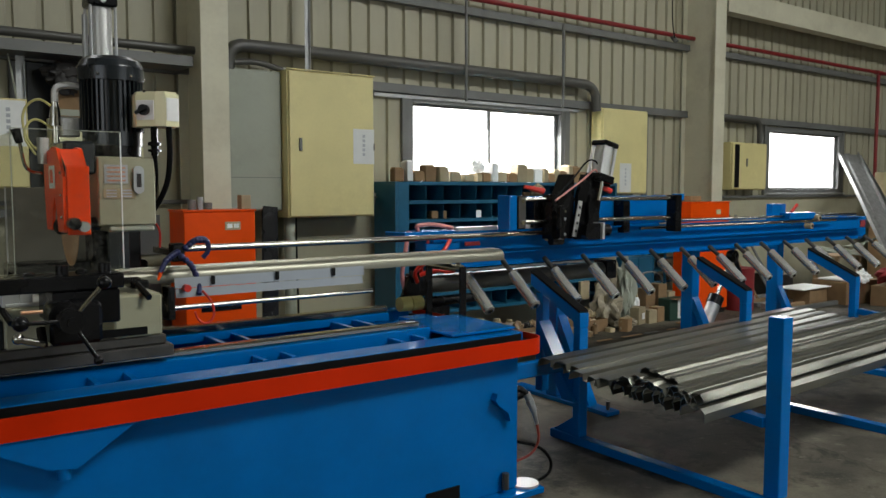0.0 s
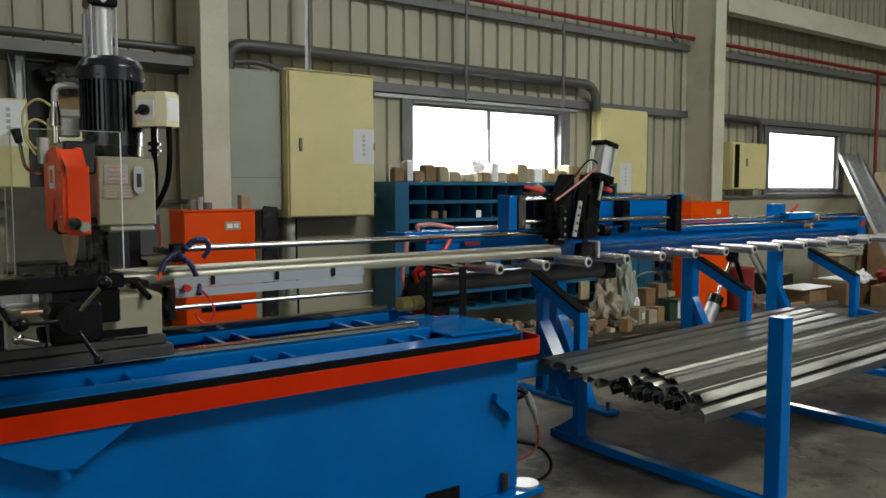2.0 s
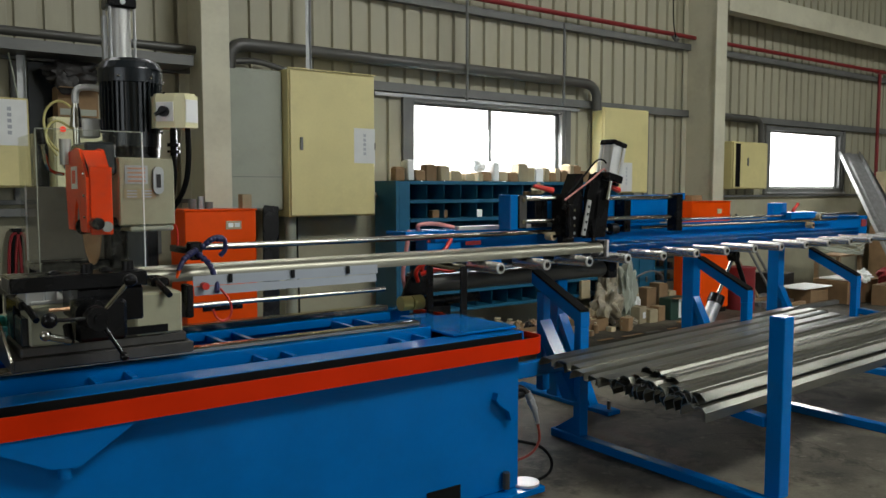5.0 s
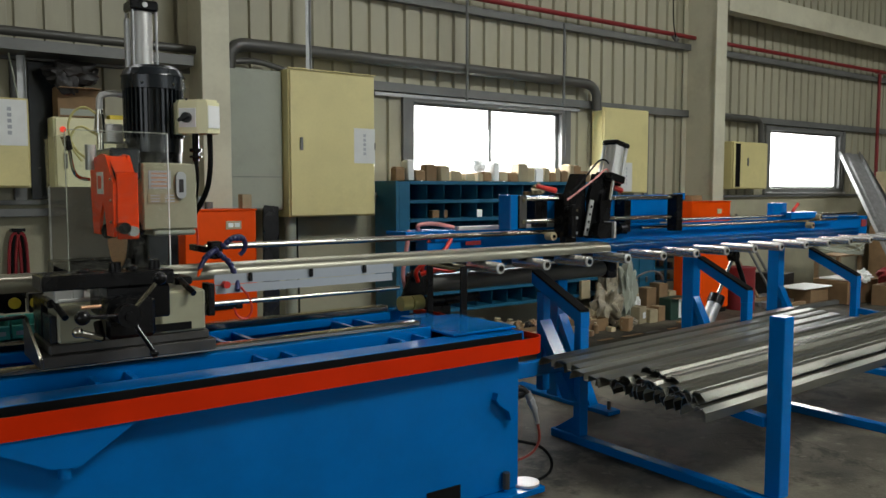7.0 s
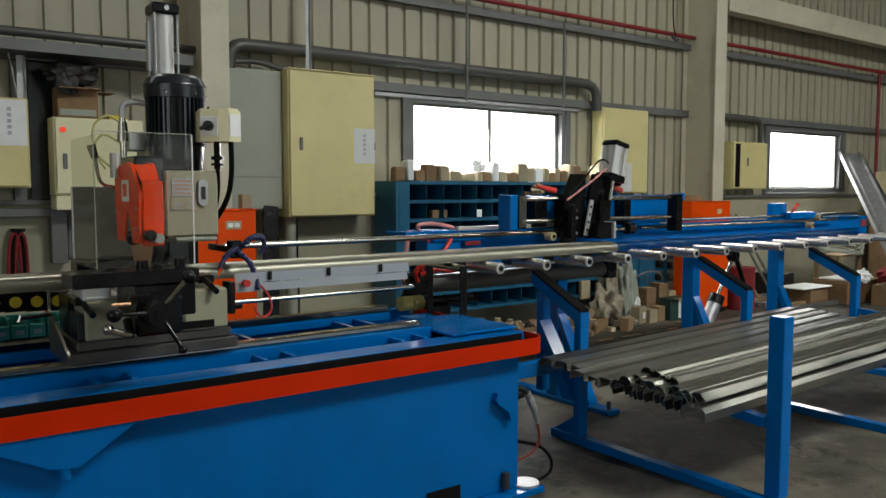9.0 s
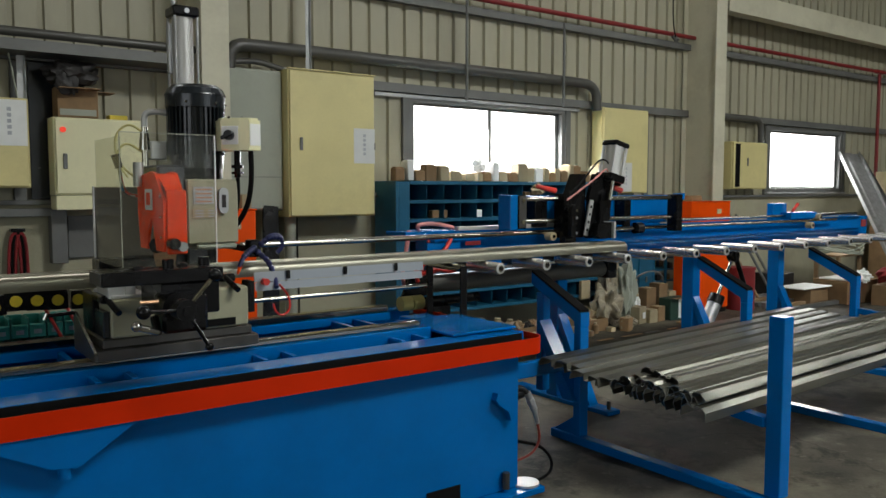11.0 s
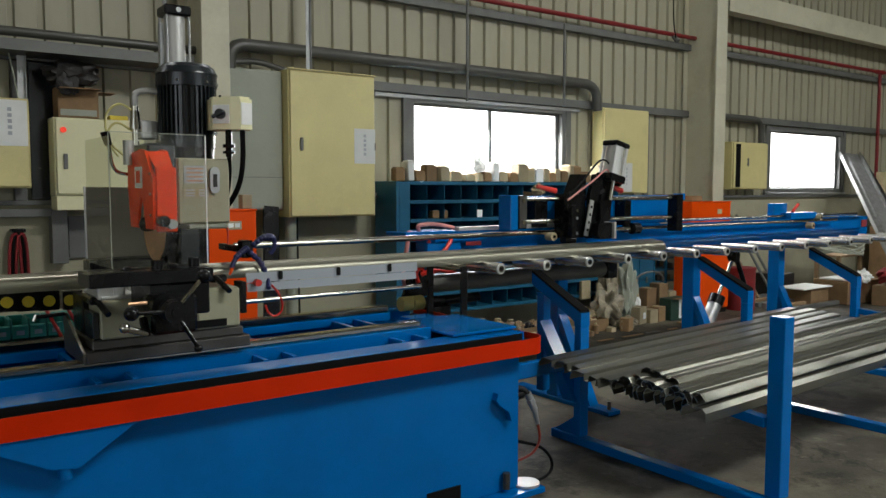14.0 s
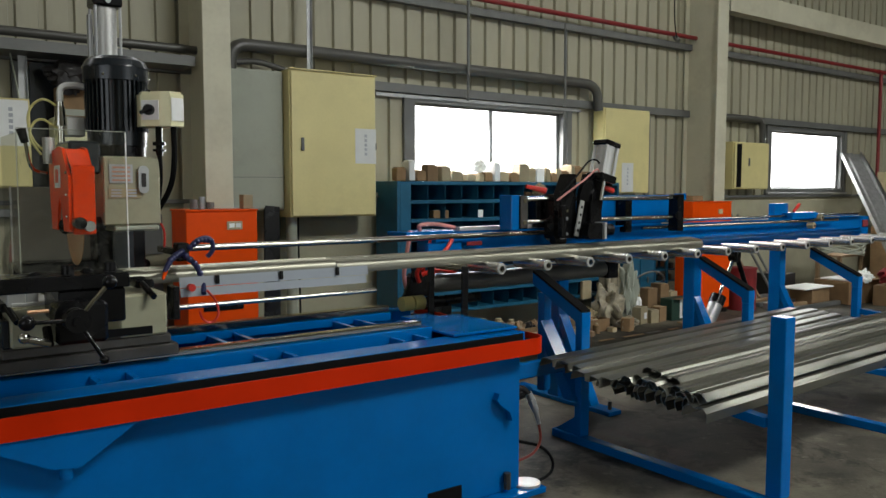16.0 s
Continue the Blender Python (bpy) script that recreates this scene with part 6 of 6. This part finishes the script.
single("printed_sheet", box(bmesh.new(), 9.55, 10.25, 5.28, 5.66, 0.225, 0.24, 0.003, m=None), PAPER, "white printed sheets on a cardboard box", "paper")
carton(10.3, 11.1, 5.05, 5.55, 0, 0.30, CARD, "flat brown cardboard box on the floor", -6)
single("printed_sheet", B(10.32, 11.0, 5.1, 5.5, 0.305, 0.325), PAPER, "stack of white sheets on a box", "paper")
carton(10.55, 11.1, 4.65, 4.95, 0, 0.26, CARD, "brown cardboard box with red print", 8)
lumpy("cloth_heap", (10.85, 4.82, 0.36), 0.22, 1.2, 0.6, 0.55, CLOTH, "dark red cloth heap on a box", "cloth", 15, 0.4)
lumpy("foil_heap", (10.45, 5.0, 0.34), 0.13, 1, 0.6, 0.7, PAPER, "crumpled white plastic film", "plastic film", 16, 0.6)
coil = thing("hose_coil", (11.3, 5.75, 0.35), "loose coil of pale plastic hose on a trestle", "hose")
for k in range(4):
    pts = [(11.3 + (0.42 + 0.03 * k) * math.cos(a), 5.75 + 0.28 * math.sin(a), 0.60 + 0.025 * k + 0.05 * math.sin(2 * a + k)) for a in [math.tau * j / 14 for j in range(15)]]
    part("loop", T(pts, 0.014, 6, 1), PALE, coil)
part("tail", T([(11.6, 5.6, 0.70), (11.9, 5.4, 0.85), (12.2, 5.2, 0.82)], 0.014, 6), PALE, coil)
part("trestle_top", B(10.95, 11.65, 5.55, 5.95, 0.55, 0.58, 0.004), WOOD, coil)
for x in (10.97, 11.58):
    for y in (5.57, 5.88):
        part("trestle_leg", B(x, x + 0.05, y, y + 0.05, 0, 0.549), WOOD, coil)
carton(9.95, 10.35, 5.85, 6.25, 0, 0.35, DARKBAG, "black plastic crate by the wall", 10, name="crate")
# leaning channel and cartons at the far end
def lean(a, b, w):
    a, b = Vector(a), Vector(b)
    d = (b - a).normalized()
    side = Vector((0.93, -0.36, 0)).normalized()
    up = side.cross(d).normalized()
    m = Matrix((side, up, d)).transposed().to_4x4()
    m.translation = a
    bm = bmesh.new()
    sheet(bm, [(-w / 2, 0.06), (-w / 2, 0.0), (-w * 0.18, 0.0), (-w * 0.12, 0.02), (w * 0.12, 0.02), (w * 0.18, 0.0), (w / 2, 0.0), (w / 2, 0.06)], 0.004, 0, (b - a).length, m=m, axis="z")
    return bm


single("leaning_channel", lean((11.03, 4.52, 0.02), (12.80, 6.42, 2.06), 0.38), DULL, "wide galvanised steel channel leaning on the wall", "channel")
single("leaning_channel", lean((11.27, 4.38, 0.02), (13.10, 6.42, 2.02), 0.12), DULL, "narrow galvanised steel channel leaning on the wall", "channel")
carton(13.25, 13.9, 5.75, 6.25, 0, 0.9, CARD, "large brown cardboard box at the wall", 0)
carton(13.25, 13.85, 5.78, 6.2, 0.903, 1.35, KRAFT, "pale carton stacked on a box", 0)
carton(13.28, 13.8, 5.8, 6.2, 1.353, 1.78, KRAFT, "pale carton stacked on cartons", 0)
carton(7.82, 8.05, 5.74, 5.92, 1.358, 1.425, CARD, "flat brown box on the orange cabinet", 5)
for k in range(3):
    single("small_tool", B(7.55 + 0.16 * k, 7.66 + 0.16 * k, 6.15, 6.3, 1.352, 1.40 + 0.02 * k), (CARD, CLOTH, WOOD)[k], "small brown tool box on a shelf ledge", "tool box")
single("tool_shelf", B(7.45, 8.12, 6.08, 6.42, 1.30, 1.35), TEAL, "teal steel shelf board on legs", "shelf")
for x in (7.47, 8.07):
    single("upright_stand", B(x, x + 0.03, 6.1, 6.13, 0.692, 1.299), TEAL, "teal steel shelf post", "post")


def motions():
    # carriage along the bed: seconds, metres from its place at 12.5 s
    run = [(0, -0.397), (3.3, -0.397), (3.6, -0.391), (4.0, -0.376), (6.5, -0.253), (7, -0.236), (7.5, -0.211), (8, -0.189), (8.5, -0.166), (9, -0.146),
           (11.5, -0.036), (12, -0.014), (12.5, 0), (13, 0.007), (13.4, 0.006), (13.7, -0.03), (14, -0.097), (14.5, -0.233), (15, -0.263), (15.5, -0.306), (16, -0.387)]
    walk(saw, [(t, pose(1.27 + 1.04 * d, 3.55, 0.853)) for t, d in run])
    drop = [(0, 0), (4.0, 0.0), (6.5, -0.019), (7, -0.024), (7.5, -0.032), (8, -0.038), (8.5, -0.048), (9, -0.054), (10, -0.075), (10.9, -0.092),
            (11.2, -0.072), (11.5, -0.033), (11.8, -0.004), (12, 0), (16, 0)]
    at = Vector((1.27, 3.55, 1.5)) - Vector((1.27, 3.55, 0.853))
    walk(head, [(t, pose(at.x, at.y, at.z + d)) for t, d in drop])
    # the profile's leading end
    ends = [(0, 3.11), (0.6, 3.256), (1.2, 3.388), (1.8, 3.534), (2.4, 3.67), (3.0, 3.80), (3.3, 3.872), (3.6, 3.892), (4.2, 3.92), (6.5, 4.01), (8, 4.065), (9, 4.10),
            (11.5, 4.217), (12.5, 4.265), (12.8, 4.30), (13.0, 4.365), (13.6, 4.50), (14.2, 4.625), (14.8, 4.745), (15.4, 4.89), (16, 5.0)]
    sink = {13.6: 0.5, 14.2: 1, 14.8: 1, 15.4: 1, 16: 1}
    walk(piece, [(t, pose(x - 3.08 + 0.006 * sink.get(t, 0), PY, PZ - 0.007 * sink.get(t, 0), 5 * sink.get(t, 0))) for t, x in ends])
    walk(infeed, [(t, pose(x - 3.08, PY, PZ)) for t, x in ends])
    # the length stop
    shove = [(0, 0), (3.3, 0), (3.6, 0.008), (4.2, 0.035), (5.2, 0.085), (6.0, 0.10), (6.5, 0.10), (15.6, 0.10), (15.75, 0.07), (16, -0.0)]
    walk(stop, [(t, pose(3.85 + d, 3.70, 1.25)) for t, d in shove])
    lift = [(0, 0), (0.2, 0.0), (0.45, -0.6), (0.65, -1), (0.8, -1), (5.6, -1), (6.0, -0.3), (6.2, 0), (16, 0)]
    fo = Vector((3.845, 3.60, 1.22)) - Vector((3.85, 3.70, 1.25))
    walk(foot, [(t, pose(fo.x + 0.045 * d, fo.y, fo.z + 0.12 * d)) for t, d in lift])
    swing = [(0, 40), (0.1, 32), (0.2, 20), (0.3, 11), (0.4, 5), (0.5, 2), (0.7, 0), (1, 0), (16, 0)]
    for r in ROLLERS:
        at = r.location.copy()
        walk(r, [(t, pose(at.x, at.y, at.z, a)) for t, a in swing])


motions()
